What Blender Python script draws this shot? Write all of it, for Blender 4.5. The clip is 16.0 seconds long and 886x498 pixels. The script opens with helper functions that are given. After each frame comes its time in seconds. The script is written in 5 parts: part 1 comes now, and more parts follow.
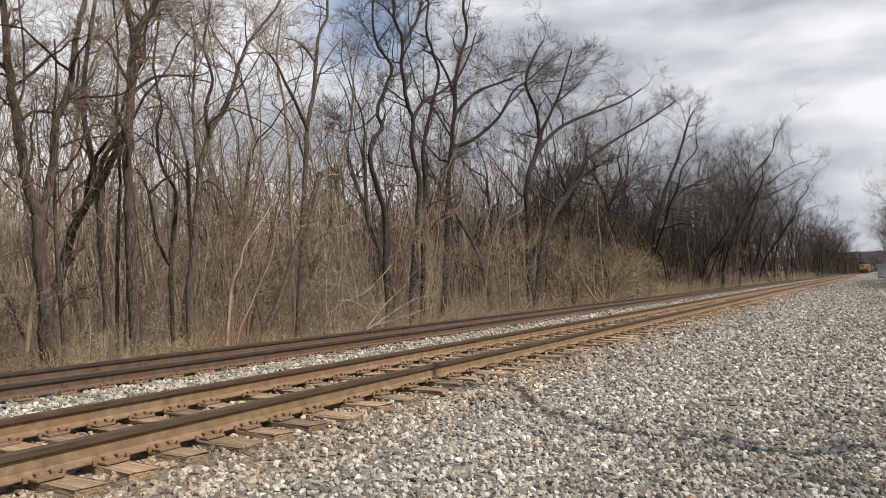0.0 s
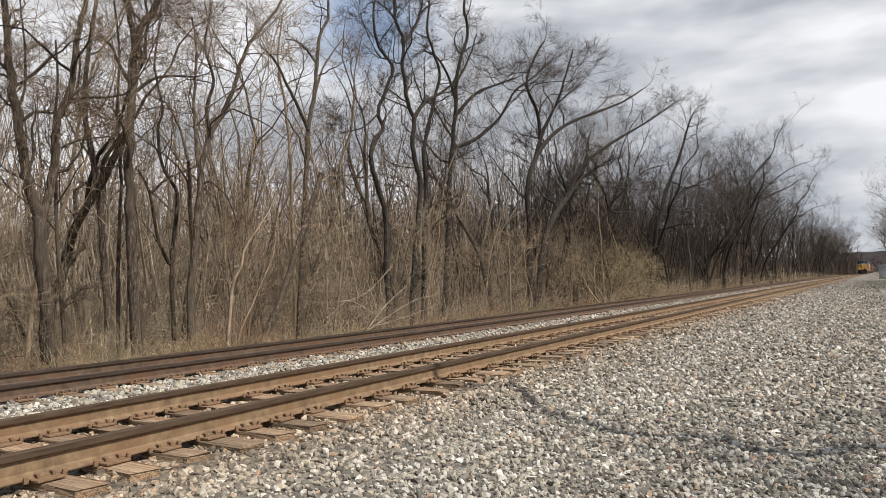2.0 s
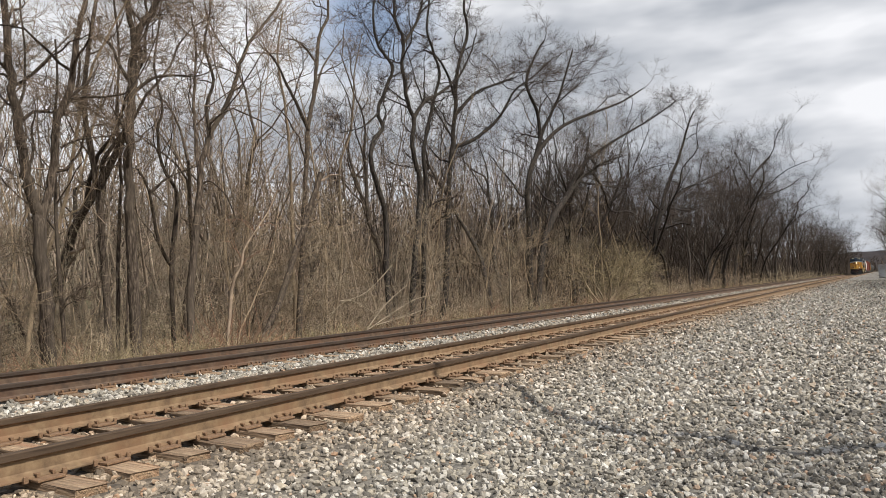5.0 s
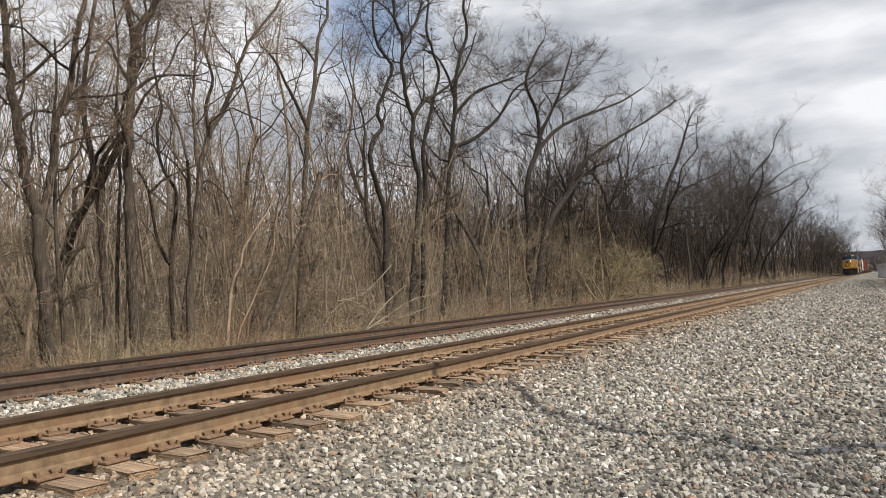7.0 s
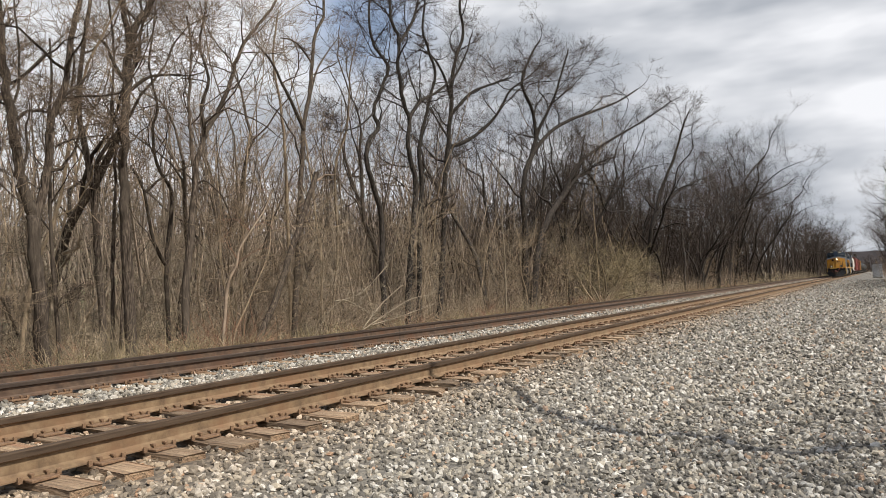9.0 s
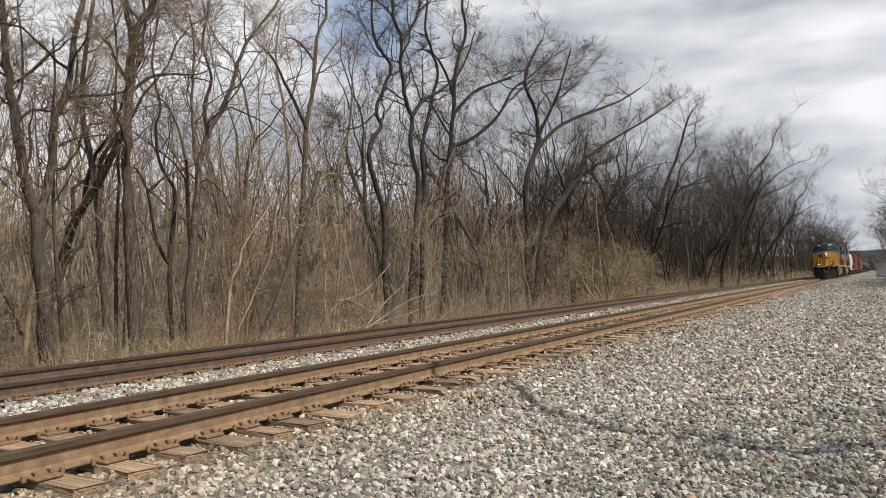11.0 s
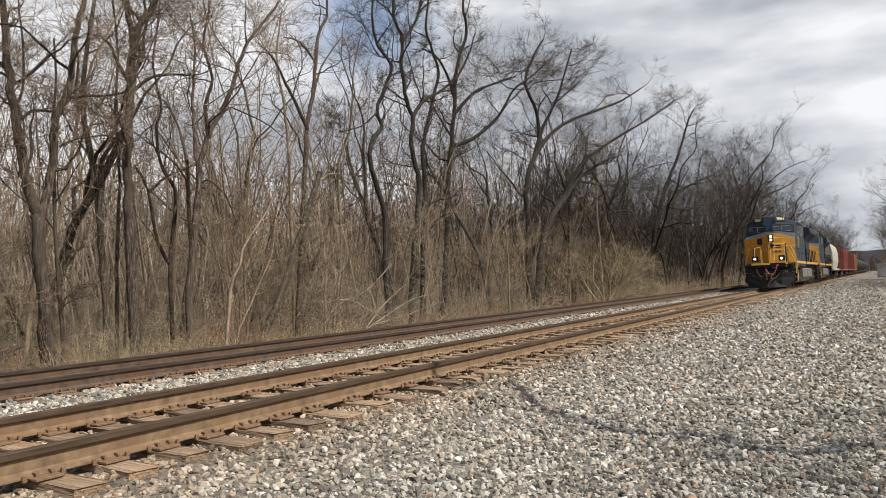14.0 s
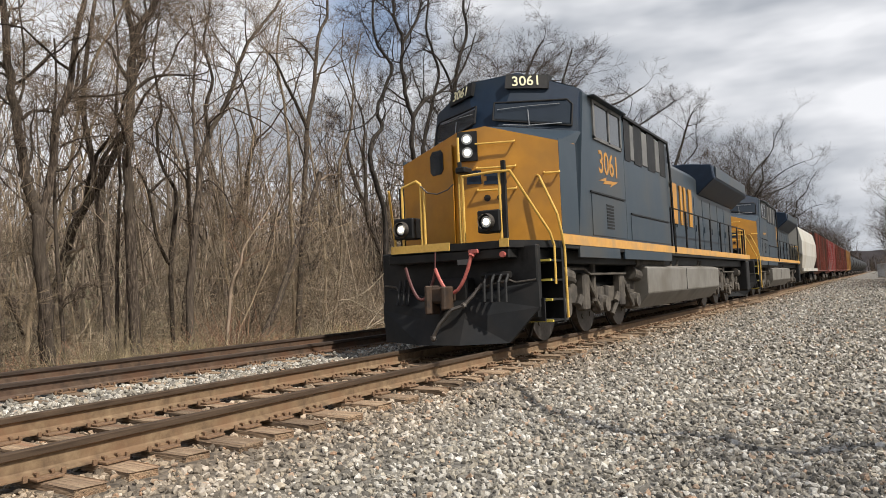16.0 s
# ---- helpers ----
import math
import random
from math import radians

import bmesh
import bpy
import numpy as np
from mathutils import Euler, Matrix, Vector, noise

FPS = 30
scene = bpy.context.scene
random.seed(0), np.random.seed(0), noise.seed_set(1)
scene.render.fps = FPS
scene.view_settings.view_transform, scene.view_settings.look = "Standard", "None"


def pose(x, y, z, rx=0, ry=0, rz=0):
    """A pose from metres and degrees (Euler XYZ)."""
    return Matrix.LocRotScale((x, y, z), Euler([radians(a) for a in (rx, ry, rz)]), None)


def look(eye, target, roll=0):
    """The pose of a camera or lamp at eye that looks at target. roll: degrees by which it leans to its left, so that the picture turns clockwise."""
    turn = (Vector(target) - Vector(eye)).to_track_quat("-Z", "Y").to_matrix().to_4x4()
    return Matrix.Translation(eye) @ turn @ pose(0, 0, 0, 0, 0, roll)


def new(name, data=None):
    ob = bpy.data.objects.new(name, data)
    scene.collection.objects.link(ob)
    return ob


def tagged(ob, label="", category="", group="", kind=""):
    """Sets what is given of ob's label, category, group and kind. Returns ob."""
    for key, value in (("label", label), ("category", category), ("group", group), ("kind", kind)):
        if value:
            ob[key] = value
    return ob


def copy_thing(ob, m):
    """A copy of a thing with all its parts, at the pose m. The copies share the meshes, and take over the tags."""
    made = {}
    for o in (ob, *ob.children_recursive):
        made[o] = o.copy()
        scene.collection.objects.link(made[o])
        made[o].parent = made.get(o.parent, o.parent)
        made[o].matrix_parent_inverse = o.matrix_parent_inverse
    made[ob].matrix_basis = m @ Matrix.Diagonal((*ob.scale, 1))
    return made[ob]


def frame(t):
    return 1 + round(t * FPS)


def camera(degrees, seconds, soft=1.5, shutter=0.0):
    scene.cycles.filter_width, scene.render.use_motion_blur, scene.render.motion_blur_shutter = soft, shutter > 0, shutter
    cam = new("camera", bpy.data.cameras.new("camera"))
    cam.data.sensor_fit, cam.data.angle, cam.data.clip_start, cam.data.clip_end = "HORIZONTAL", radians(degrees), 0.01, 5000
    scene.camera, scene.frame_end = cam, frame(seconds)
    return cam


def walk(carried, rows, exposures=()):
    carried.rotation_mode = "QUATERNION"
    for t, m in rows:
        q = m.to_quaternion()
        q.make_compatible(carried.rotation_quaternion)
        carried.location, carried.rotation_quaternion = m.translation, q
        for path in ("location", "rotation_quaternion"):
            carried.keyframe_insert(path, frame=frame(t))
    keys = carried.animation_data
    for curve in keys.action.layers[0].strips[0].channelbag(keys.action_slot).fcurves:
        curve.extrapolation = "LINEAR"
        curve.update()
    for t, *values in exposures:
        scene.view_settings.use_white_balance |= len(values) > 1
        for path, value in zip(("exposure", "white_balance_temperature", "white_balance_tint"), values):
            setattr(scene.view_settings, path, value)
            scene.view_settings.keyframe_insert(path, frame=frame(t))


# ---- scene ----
PX = 1244.9  # focal length that gives the field of view below
cam = camera(64.4, 16.0, soft=0.7)
EYE = Vector((0.0, 0.0, 0.972))


def aim(dx=0.0, dy=0.0):
    """The camera where it stands, nudged by small turns."""
    yaw, pitch = radians(31.378) + dx / PX, radians(3.1376) + dy / PX
    to = EYE + Vector((-math.sin(yaw) * math.cos(pitch), math.cos(yaw) * math.cos(pitch), math.sin(pitch)))
    return look(EYE, to, -2.309)


SWAY = [(0.0, 0, 0), (1.0, 0, 1), (2.0, 1.5, 1), (3.0, 2, 1), (4.0, 2, 0.5), (5.2, 1, 0), (6.5, 0.3, -0.5), (7.5, 0, -0.5),
        (8.0, -1.5, -0.5), (8.6, -1.5, -0.5), (8.8, -4, -0.5), (9.0, -6.5, -0.5), (9.2, -6.0, -0.8), (10.2, -3, -1.5), (11.3, -1.5, -2),
        (12.0, -1, -1.7), (13.0, 0, -1.5), (14.0, -0.5, -1.5), (15.0, 0.5, -1), (16.0, 0, -1)]
walk(cam, [(t, aim(dx, dy)) for t, dx, dy in SWAY])

# ---- light ----
SUN_AZ, SUN_EL = 97.0, 50.0  # degrees clockwise from the track's far end, and above the horizon
sun_way = Vector((math.sin(radians(SUN_AZ)) * math.cos(radians(SUN_EL)), math.cos(radians(SUN_AZ)) * math.cos(radians(SUN_EL)), math.sin(radians(SUN_EL))))
sun_data = bpy.data.lights.new("sun", "SUN")
sun_data.energy, sun_data.angle, sun_data.color = 6.0, radians(0.6), (1.0, 0.955, 0.885)
sun = new("sun", sun_data)
sun.matrix_world = look(sun_way * 50, (0, 0, 0))
world = bpy.data.worlds.new("sky")
scene.world = world
world.use_nodes = True


def build_sky():
    nt = world.node_tree
    N, L = nt.nodes, nt.links
    back = N["Background"]
    sky = N.new("ShaderNodeTexSky")
    sky.sky_type, sky.sun_disc = "NISHITA", False
    sky.sun_elevation, sky.sun_rotation = radians(SUN_EL), radians(SUN_AZ)
    scale = N.new("ShaderNodeMixRGB")
    scale.blend_type, scale.inputs[0].default_value, scale.inputs[2].default_value = "MULTIPLY", 1.0, (0.165, 0.165, 0.165, 1)
    L.new(sky.outputs[0], scale.inputs[1])
    co = N.new("ShaderNodeTexCoord")
    flat = N.new("ShaderNodeMapping")
    flat.inputs["Scale"].default_value = (1.3, 1.0, 4.2)
    flat.inputs["Location"].default_value = (0.35, 0.1, 0.45)
    L.new(co.outputs["Generated"], flat.inputs[0])
    n1, n2 = N.new("ShaderNodeTexNoise"), N.new("ShaderNodeTexNoise")
    for n, s, d in ((n1, 1.9, 5.0), (n2, 2.6, 4.0)):
        n.inputs["Scale"].default_value, n.inputs["Detail"].default_value, n.inputs["Roughness"].default_value = s, d, 0.5
        L.new(flat.outputs[0], n.inputs["Vector"])
    cover = N.new("ShaderNodeValToRGB")
    cover.color_ramp.elements[0].position, cover.color_ramp.elements[1].position = 0.25, 0.38
    L.new(n1.outputs[0], cover.inputs[0])
    # the gap in the cloud through which the blue shows
    gap = N.new("ShaderNodeVectorMath")
    gap.operation = "DISTANCE"
    gap.inputs[1].default_value = GAP
    L.new(co.outputs["Generated"], gap.inputs[0])
    hole = N.new("ShaderNodeMapRange")
    hole.inputs["From Min"].default_value, hole.inputs["From Max"].default_value = 0.035, 0.12
    hole.inputs["To Min"].default_value, hole.inputs["To Max"].default_value = 0.2, 1.0
    L.new(gap.outputs["Value"], hole.inputs["Value"])
    # overhead the cloud is broken and the blue shows
    sep = N.new("ShaderNodeSeparateXYZ")
    L.new(co.outputs["Generated"], sep.inputs[0])
    high = N.new("ShaderNodeMapRange")
    high.inputs["From Min"].default_value, high.inputs["From Max"].default_value = 0.42, 0.75
    high.inputs["To Min"].default_value, high.inputs["To Max"].default_value = 1.0, 0.25
    L.new(sep.outputs[2], high.inputs["Value"])
    thin = N.new("ShaderNodeMath")
    thin.operation = "MULTIPLY"
    L.new(high.outputs[0], thin.inputs[0])
    L.new(hole.outputs[0], thin.inputs[1])
    mask = N.new("ShaderNodeMath")
    mask.operation = "MULTIPLY"
    L.new(cover.outputs[0], mask.inputs[0])
    L.new(thin.outputs[0], mask.inputs[1])
    tone = N.new("ShaderNodeValToRGB")
    e = tone.color_ramp.elements
    e[0].position, e[0].color = 0.36, (0.54, 0.575, 0.635, 1)
    e[1].position, e[1].color = 0.60, (1.1, 1.11, 1.15, 1)
    L.new(n2.outputs[0], tone.inputs[0])
    mix = N.new("ShaderNodeMixRGB")
    L.new(mask.outputs[0], mix.inputs[0])
    L.new(scale.outputs[0], mix.inputs[1])
    L.new(tone.outputs[0], mix.inputs[2])
    L.new(mix.outputs[0], back.inputs[0])
    back.inputs[1].default_value = 0.85


GAP = (-0.556, 0.742, 0.374)
build_sky()


# ---- materials ----
def material(name, shades, scale=20.0, rough=0.8, metal=0.0, bump=0.3, bump_scale=None, spread=0.0, stain=None, stain_scale=1.5, emit=0.0, stretch=(1, 1, 1), coord="Object", spec=0.5, island=0.0):
    """Noise between the shades (dark to light); spread: brightness differs by object; island: by loose piece; stain: a second colour in large soft blotches."""
    m = bpy.data.materials.new(name)
    m.use_nodes = True
    N, L = m.node_tree.nodes, m.node_tree.links
    b = N["Principled BSDF"]
    b.inputs["Roughness"].default_value, b.inputs["Metallic"].default_value = rough, metal
    b.inputs["Specular IOR Level"].default_value = spec
    co, mp = N.new("ShaderNodeTexCoord"), N.new("ShaderNodeMapping")
    mp.inputs["Scale"].default_value = stretch
    L.new(co.outputs[coord], mp.inputs[0])
    n = N.new("ShaderNodeTexNoise")
    n.inputs["Scale"].default_value, n.inputs["Detail"].default_value, n.inputs["Roughness"].default_value = scale, 6, 0.62
    L.new(mp.outputs[0], n.inputs["Vector"])
    r = N.new("ShaderNodeValToRGB")
    e = r.color_ramp.elements
    e[0].position, e[1].position = 0.32, 0.68
    e[0].color, e[1].color = (*shades[0], 1), (*shades[-1], 1)
    for i, c in enumerate(shades[1:-1], 1):
        x = e.new(0.32 + 0.36 * i / (len(shades) - 1))
        x.color = (*c, 1)
    L.new(n.outputs[0], r.inputs[0])
    out = r.outputs[0]
    if stain:
        s = N.new("ShaderNodeTexNoise")
        s.inputs["Scale"].default_value, s.inputs["Detail"].default_value = stain_scale, 5
        L.new(mp.outputs[0], s.inputs["Vector"])
        sr = N.new("ShaderNodeMapRange")
        sr.inputs["From Min"].default_value, sr.inputs["From Max"].default_value = 0.46, 0.68
        L.new(s.outputs[0], sr.inputs[0])
        mx = N.new("ShaderNodeMixRGB")
        mx.inputs[2].default_value = (*stain, 1)
        L.new(sr.outputs[0], mx.inputs[0])
        L.new(out, mx.inputs[1])
        out = mx.outputs[0]
    if spread:
        oi = N.new("ShaderNodeObjectInfo")
        ma = N.new("ShaderNodeMapRange")
        ma.inputs["To Min"].default_value, ma.inputs["To Max"].default_value = 1 - spread, 1 + spread
        L.new(oi.outputs["Random"], ma.inputs[0])
        mu = N.new("ShaderNodeVectorMath")
        mu.operation = "SCALE"
        L.new(out, mu.inputs[0])
        L.new(ma.outputs[0], mu.inputs["Scale"])
        out = mu.outputs[0]
    if island:
        ge = N.new("ShaderNodeNewGeometry")
        mi = N.new("ShaderNodeMapRange")
        mi.inputs["To Min"].default_value, mi.inputs["To Max"].default_value = 1 - island, 1 + island
        L.new(ge.outputs["Random Per Island"], mi.inputs[0])
        vm = N.new("ShaderNodeVectorMath")
        vm.operation = "SCALE"
        L.new(out, vm.inputs[0])
        L.new(mi.outputs[0], vm.inputs["Scale"])
        out = vm.outputs[0]
    L.new(out, b.inputs["Base Color"])
    if bump:
        bn = N.new("ShaderNodeBump")
        bn.inputs["Strength"].default_value, bn.inputs["Distance"].default_value = bump, 0.02
        n2 = N.new("ShaderNodeTexNoise")
        n2.inputs["Scale"].default_value, n2.inputs["Detail"].default_value = bump_scale or scale * 2, 4
        L.new(mp.outputs[0], n2.inputs["Vector"])
        L.new(n2.outputs[0], bn.inputs["Height"])
        L.new(bn.outputs[0], b.inputs["Normal"])
    if emit:
        b.inputs["Emission Color"].default_value = (*shades[-1], 1)
        b.inputs["Emission Strength"].default_value = emit
    return m


def gravel_material(name, loose):
    """Crushed grey and tan stone; loose: for the stones themselves, one tint a stone; else for the bed under them, in
    cells of stone size, with the shade of the gaps in its colour.
    """
    m = bpy.data.materials.new(name)
    m.use_nodes = True
    N, L = m.node_tree.nodes, m.node_tree.links
    b = N["Principled BSDF"]
    b.inputs["Roughness"].default_value = 0.9
    r = N.new("ShaderNodeValToRGB")
    e = r.color_ramp.elements
    e[0].position, e[0].color = 0.0, (0.08, 0.072, 0.06, 1)
    e[1].position, e[1].color = 1.0, (0.56, 0.53, 0.47, 1)
    for p, c in ((0.2, (0.175, 0.158, 0.13)), (0.5, (0.29, 0.262, 0.212)), (0.66, (0.35, 0.308, 0.238)), (0.70, (0.32, 0.21, 0.135)), (0.74, (0.34, 0.312, 0.262)), (0.92, (0.45, 0.422, 0.37))):
        e.new(p).color = (*c, 1)
    co = N.new("ShaderNodeTexCoord")
    if loose:
        g = N.new("ShaderNodeNewGeometry")
        L.new(g.outputs["Random Per Island"], r.inputs[0])
    else:
        v = N.new("ShaderNodeTexVoronoi")
        v.inputs["Scale"].default_value = 16.0
        L.new(co.outputs["Object"], v.inputs["Vector"])
        sp = N.new("ShaderNodeSeparateColor")
        L.new(v.outputs["Color"], sp.inputs[0])
        # painted shade: the bed is darkened as the gaps between stones would be
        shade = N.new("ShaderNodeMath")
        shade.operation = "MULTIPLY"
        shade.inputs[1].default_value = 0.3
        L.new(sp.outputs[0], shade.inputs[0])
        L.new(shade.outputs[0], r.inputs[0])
        bn = N.new("ShaderNodeBump")
        bn.inputs["Strength"].default_value, bn.inputs["Distance"].default_value = 0.9, 0.04
        inv = N.new("ShaderNodeMath")
        inv.operation = "SUBTRACT"
        inv.inputs[0].default_value = 1.0
        L.new(v.outputs["Distance"], inv.inputs[1])
        L.new(inv.outputs[0], bn.inputs["Height"])
        L.new(bn.outputs[0], b.inputs["Normal"])
    n = N.new("ShaderNodeTexNoise")
    n.inputs["Scale"].default_value, n.inputs["Detail"].default_value = 55.0, 5
    L.new(co.outputs["Object"], n.inputs["Vector"])
    mr = N.new("ShaderNodeMapRange")
    mr.inputs["From Min"].default_value, mr.inputs["From Max"].default_value = 0.3, 0.7
    mr.inputs["To Min"].default_value, mr.inputs["To Max"].default_value = 0.72, 1.2
    L.new(n.outputs[0], mr.inputs[0])
    mu = N.new("ShaderNodeVectorMath")
    mu.operation = "SCALE"
    L.new(r.outputs[0], mu.inputs[0])
    L.new(mr.outputs[0], mu.inputs["Scale"])
    # rust dust washed off the rails lies along the near track
    sx = N.new("ShaderNodeSeparateXYZ")
    L.new(co.outputs["Object"], sx.inputs[0])
    d = N.new("ShaderNodeMath")
    d.operation = "ADD"
    d.inputs[1].default_value = -TRACK_X
    L.new(sx.outputs[0], d.inputs[0])
    ab = N.new("ShaderNodeMath")
    ab.operation = "ABSOLUTE"
    L.new(d.outputs[0], ab.inputs[0])
    rust = N.new("ShaderNodeMapRange")
    rust.inputs["From Min"].default_value, rust.inputs["From Max"].default_value = 2.4, 0.9
    rust.inputs["To Min"].default_value, rust.inputs["To Max"].default_value = 0.0, 0.75
    L.new(ab.outputs[0], rust.inputs[0])
    mx = N.new("ShaderNodeMixRGB")
    mx.blend_type = "MULTIPLY"
    mx.inputs[2].default_value = (0.80, 0.60, 0.42, 1)
    L.new(rust.outputs[0], mx.inputs[0])
    L.new(mu.outputs[0], mx.inputs[1])
    L.new(mx.outputs[0], b.inputs["Base Color"])
    return m


TRACK_X, FAR_X = -5.679, -9.637  # centre lines of the two tracks near the camera; z = 0 is the top of the rails
STONE = gravel_material("crushed_stone", True)
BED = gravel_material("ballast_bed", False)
RUST = material("weathered_rail_steel", [(0.10, 0.062, 0.033), (0.165, 0.107, 0.057), (0.225, 0.152, 0.085)], 9, 0.85, 0.0, 0.25, stain=(0.16, 0.09, 0.045), stain_scale=3)
DARK_RUST = material("dark_rail_steel", [(0.045, 0.028, 0.018), (0.085, 0.053, 0.033), (0.12, 0.08, 0.05)], 9, 0.7, 0.1, 0.25, stain=(0.10, 0.05, 0.026), stain_scale=3)
PLATE = material("rusty_fastening", [(0.12, 0.068, 0.036), (0.23, 0.14, 0.078)], 40, 0.85, 0.1, 0.3)
TIE = material("weathered_tie_wood", [(0.07, 0.045, 0.028), (0.22, 0.15, 0.09), (0.35, 0.25, 0.155)], 8, 0.9, 0, 1.0, stretch=(0.35, 5, 5), spread=0.35, stain=(0.20, 0.11, 0.06), stain_scale=2)
SOIL = material("leaf_litter_soil", [(0.10, 0.075, 0.05), (0.21, 0.165, 0.11), (0.31, 0.245, 0.17)], 6, 0.95, 0, 0.8, stain=(0.10, 0.115, 0.045), stain_scale=0.5)
BARK = material("grey_brown_bark", [(0.014, 0.0105, 0.008), (0.06, 0.046, 0.035), (0.165, 0.13, 0.10)], 9, 0.95, 0, 1.0, bump_scale=14, stretch=(3, 3, 0.5), spread=0.3, stain=(0.075, 0.06, 0.046), stain_scale=0.7, spec=0.1, island=0.35)
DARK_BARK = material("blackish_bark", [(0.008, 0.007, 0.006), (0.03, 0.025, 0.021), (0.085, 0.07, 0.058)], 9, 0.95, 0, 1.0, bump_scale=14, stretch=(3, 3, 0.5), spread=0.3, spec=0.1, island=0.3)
TWIG = material("twig_bark", [(0.10, 0.074, 0.052), (0.25, 0.19, 0.138)], 3, 0.95, 0, 0, spread=0.3, spec=0.1, island=0.6)
# lighter stems: the sun on the left-hand wood is put into the colour
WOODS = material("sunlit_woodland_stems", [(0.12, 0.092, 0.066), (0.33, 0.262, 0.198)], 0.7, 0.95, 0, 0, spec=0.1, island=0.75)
# dark twigs of the black-barked trees; also the far wood's shade, put in colour
DARK_TWIG = material("dark_shaded_twig_bark", [(0.035, 0.027, 0.022), (0.09, 0.07, 0.056)], 3, 0.95, 0, 0, spread=0.3, spec=0.1, island=0.7)
TAN = material("tan_twig_bark", [(0.15, 0.11, 0.07), (0.32, 0.245, 0.165)], 3, 0.95, 0, 0, spread=0.35, spec=0.1, island=0.6)
PALE = material("dry_stems", [(0.17, 0.135, 0.095), (0.32, 0.265, 0.19)], 4, 0.95, 0, 0, spread=0.3, spec=0.1)
OLIVE = material("olive_budding_twigs", [(0.17, 0.135, 0.075), (0.34, 0.275, 0.17)], 3, 0.95, 0, 0, spec=0.1, island=0.6)
GRASS = material("dry_grass", [(0.11, 0.115, 0.042), (0.23, 0.19, 0.10), (0.34, 0.27, 0.16)], 0.5, 0.95, 0, 0, spread=0.2, spec=0.1, island=0.6)
HAZE = material("far_wooded_hill", [(0.030, 0.027, 0.028), (0.055, 0.05, 0.05)], 0.05, 1.0, 0, 0, spec=0.0)


# ---- mesh helpers ----
def part(name, bm, mat, parent=None, label=""):
    me = bpy.data.meshes.new(name)
    bm.to_mesh(me)
    bm.free()
    me.materials.append(mat)
    ob = new(name, me)
    if parent:
        ob.parent = parent
    return tagged(ob, label)


def raw_mesh(name, verts, faces, mats, smooth=False, index=None):
    """A mesh from arrays; faces all of one number of corners."""
    me = bpy.data.meshes.new(name)
    verts, faces = np.asarray(verts, np.float32), np.asarray(faces, np.int32)
    k = faces.shape[1]
    me.vertices.add(len(verts))
    me.vertices.foreach_set("co", verts.ravel())
    me.loops.add(faces.size)
    me.loops.foreach_set("vertex_index", faces.ravel())
    me.polygons.add(len(faces))
    me.polygons.foreach_set("loop_start", np.arange(0, faces.size, k, dtype=np.int32))
    me.polygons.foreach_set("loop_total", np.full(len(faces), k, np.int32))
    for m in mats:
        me.materials.append(m)
    if index is not None:
        me.polygons.foreach_set("material_index", np.asarray(index, np.int32))
    me.polygons.foreach_set("use_smooth", np.full(len(faces), smooth))
    me.update(calc_edges=True)
    return me


def box(bm, x0, x1, y0, y1, z0, z1, bevel=0.0, m=None):
    v = bmesh.ops.create_cube(bm, size=1.0, matrix=Matrix.Translation(((x0 + x1) / 2, (y0 + y1) / 2, (z0 + z1) / 2)) @ Matrix.Diagonal((abs(x1 - x0), abs(y1 - y0), abs(z1 - z0), 1)))["verts"]
    if bevel:
        es = list({e for q in v for e in q.link_edges})
        v = bmesh.ops.bevel(bm, geom=es, offset=bevel, segments=1, affect="EDGES")["verts"]
    if m:
        bmesh.ops.transform(bm, matrix=m, verts=v)
    return v


def rod(bm, a, b, r=0.02, n=8, r2=None):
    a, b = Vector(a), Vector(b)
    d = b - a
    bmesh.ops.create_cone(bm, cap_ends=True, segments=n, radius1=r, radius2=r if r2 is None else r2, depth=d.length,
                          matrix=Matrix.Translation((a + b) / 2) @ d.to_track_quat("Z", "Y").to_matrix().to_4x4())


def bent(bm, pts, r=0.02, n=8):
    for a, b in zip(pts, pts[1:]):
        rod(bm, a, b, r, n)
    for p in pts[1:-1]:
        bmesh.ops.create_icosphere(bm, subdivisions=1, radius=r * 1.02, matrix=Matrix.Translation(p))


def prism(bm, outline, axis, a, b, bevel=0.0):
    """Extrudes an outline of (u, v) along x ('x': u=y, v=z), along y ('y': u=x, v=z) or z ('z': u=x, v=y) from a to b."""
    def put(u, v, w):
        return (w, u, v) if axis == "x" else (u, w, v) if axis == "y" else (u, v, w)
    lo, hi = [bm.verts.new(put(u, v, a)) for u, v in outline], [bm.verts.new(put(u, v, b)) for u, v in outline]
    fs = [bm.faces.new(lo[::-1]), bm.faces.new(hi)]
    for i in range(len(lo)):
        j = (i + 1) % len(lo)
        fs.append(bm.faces.new((lo[i], lo[j], hi[j], hi[i])))
    bmesh.ops.recalc_face_normals(bm, faces=fs)
    if bevel:
        es = list({e for f in fs for e in f.edges})
        bmesh.ops.bevel(bm, geom=es, offset=bevel, segments=1, affect="EDGES")


def smooth_noise(x, y, seed=0.0):
    return noise.noise((x, y, seed))


# ---- ground ----
def bend(s):
    """How far the line swings to the right, s metres along it."""
    if s < 40:
        return 0.0
    if s < 140:
        return 0.0000475 * (s - 40) ** 2
    return 0.475 + 0.0095 * (s - 140)


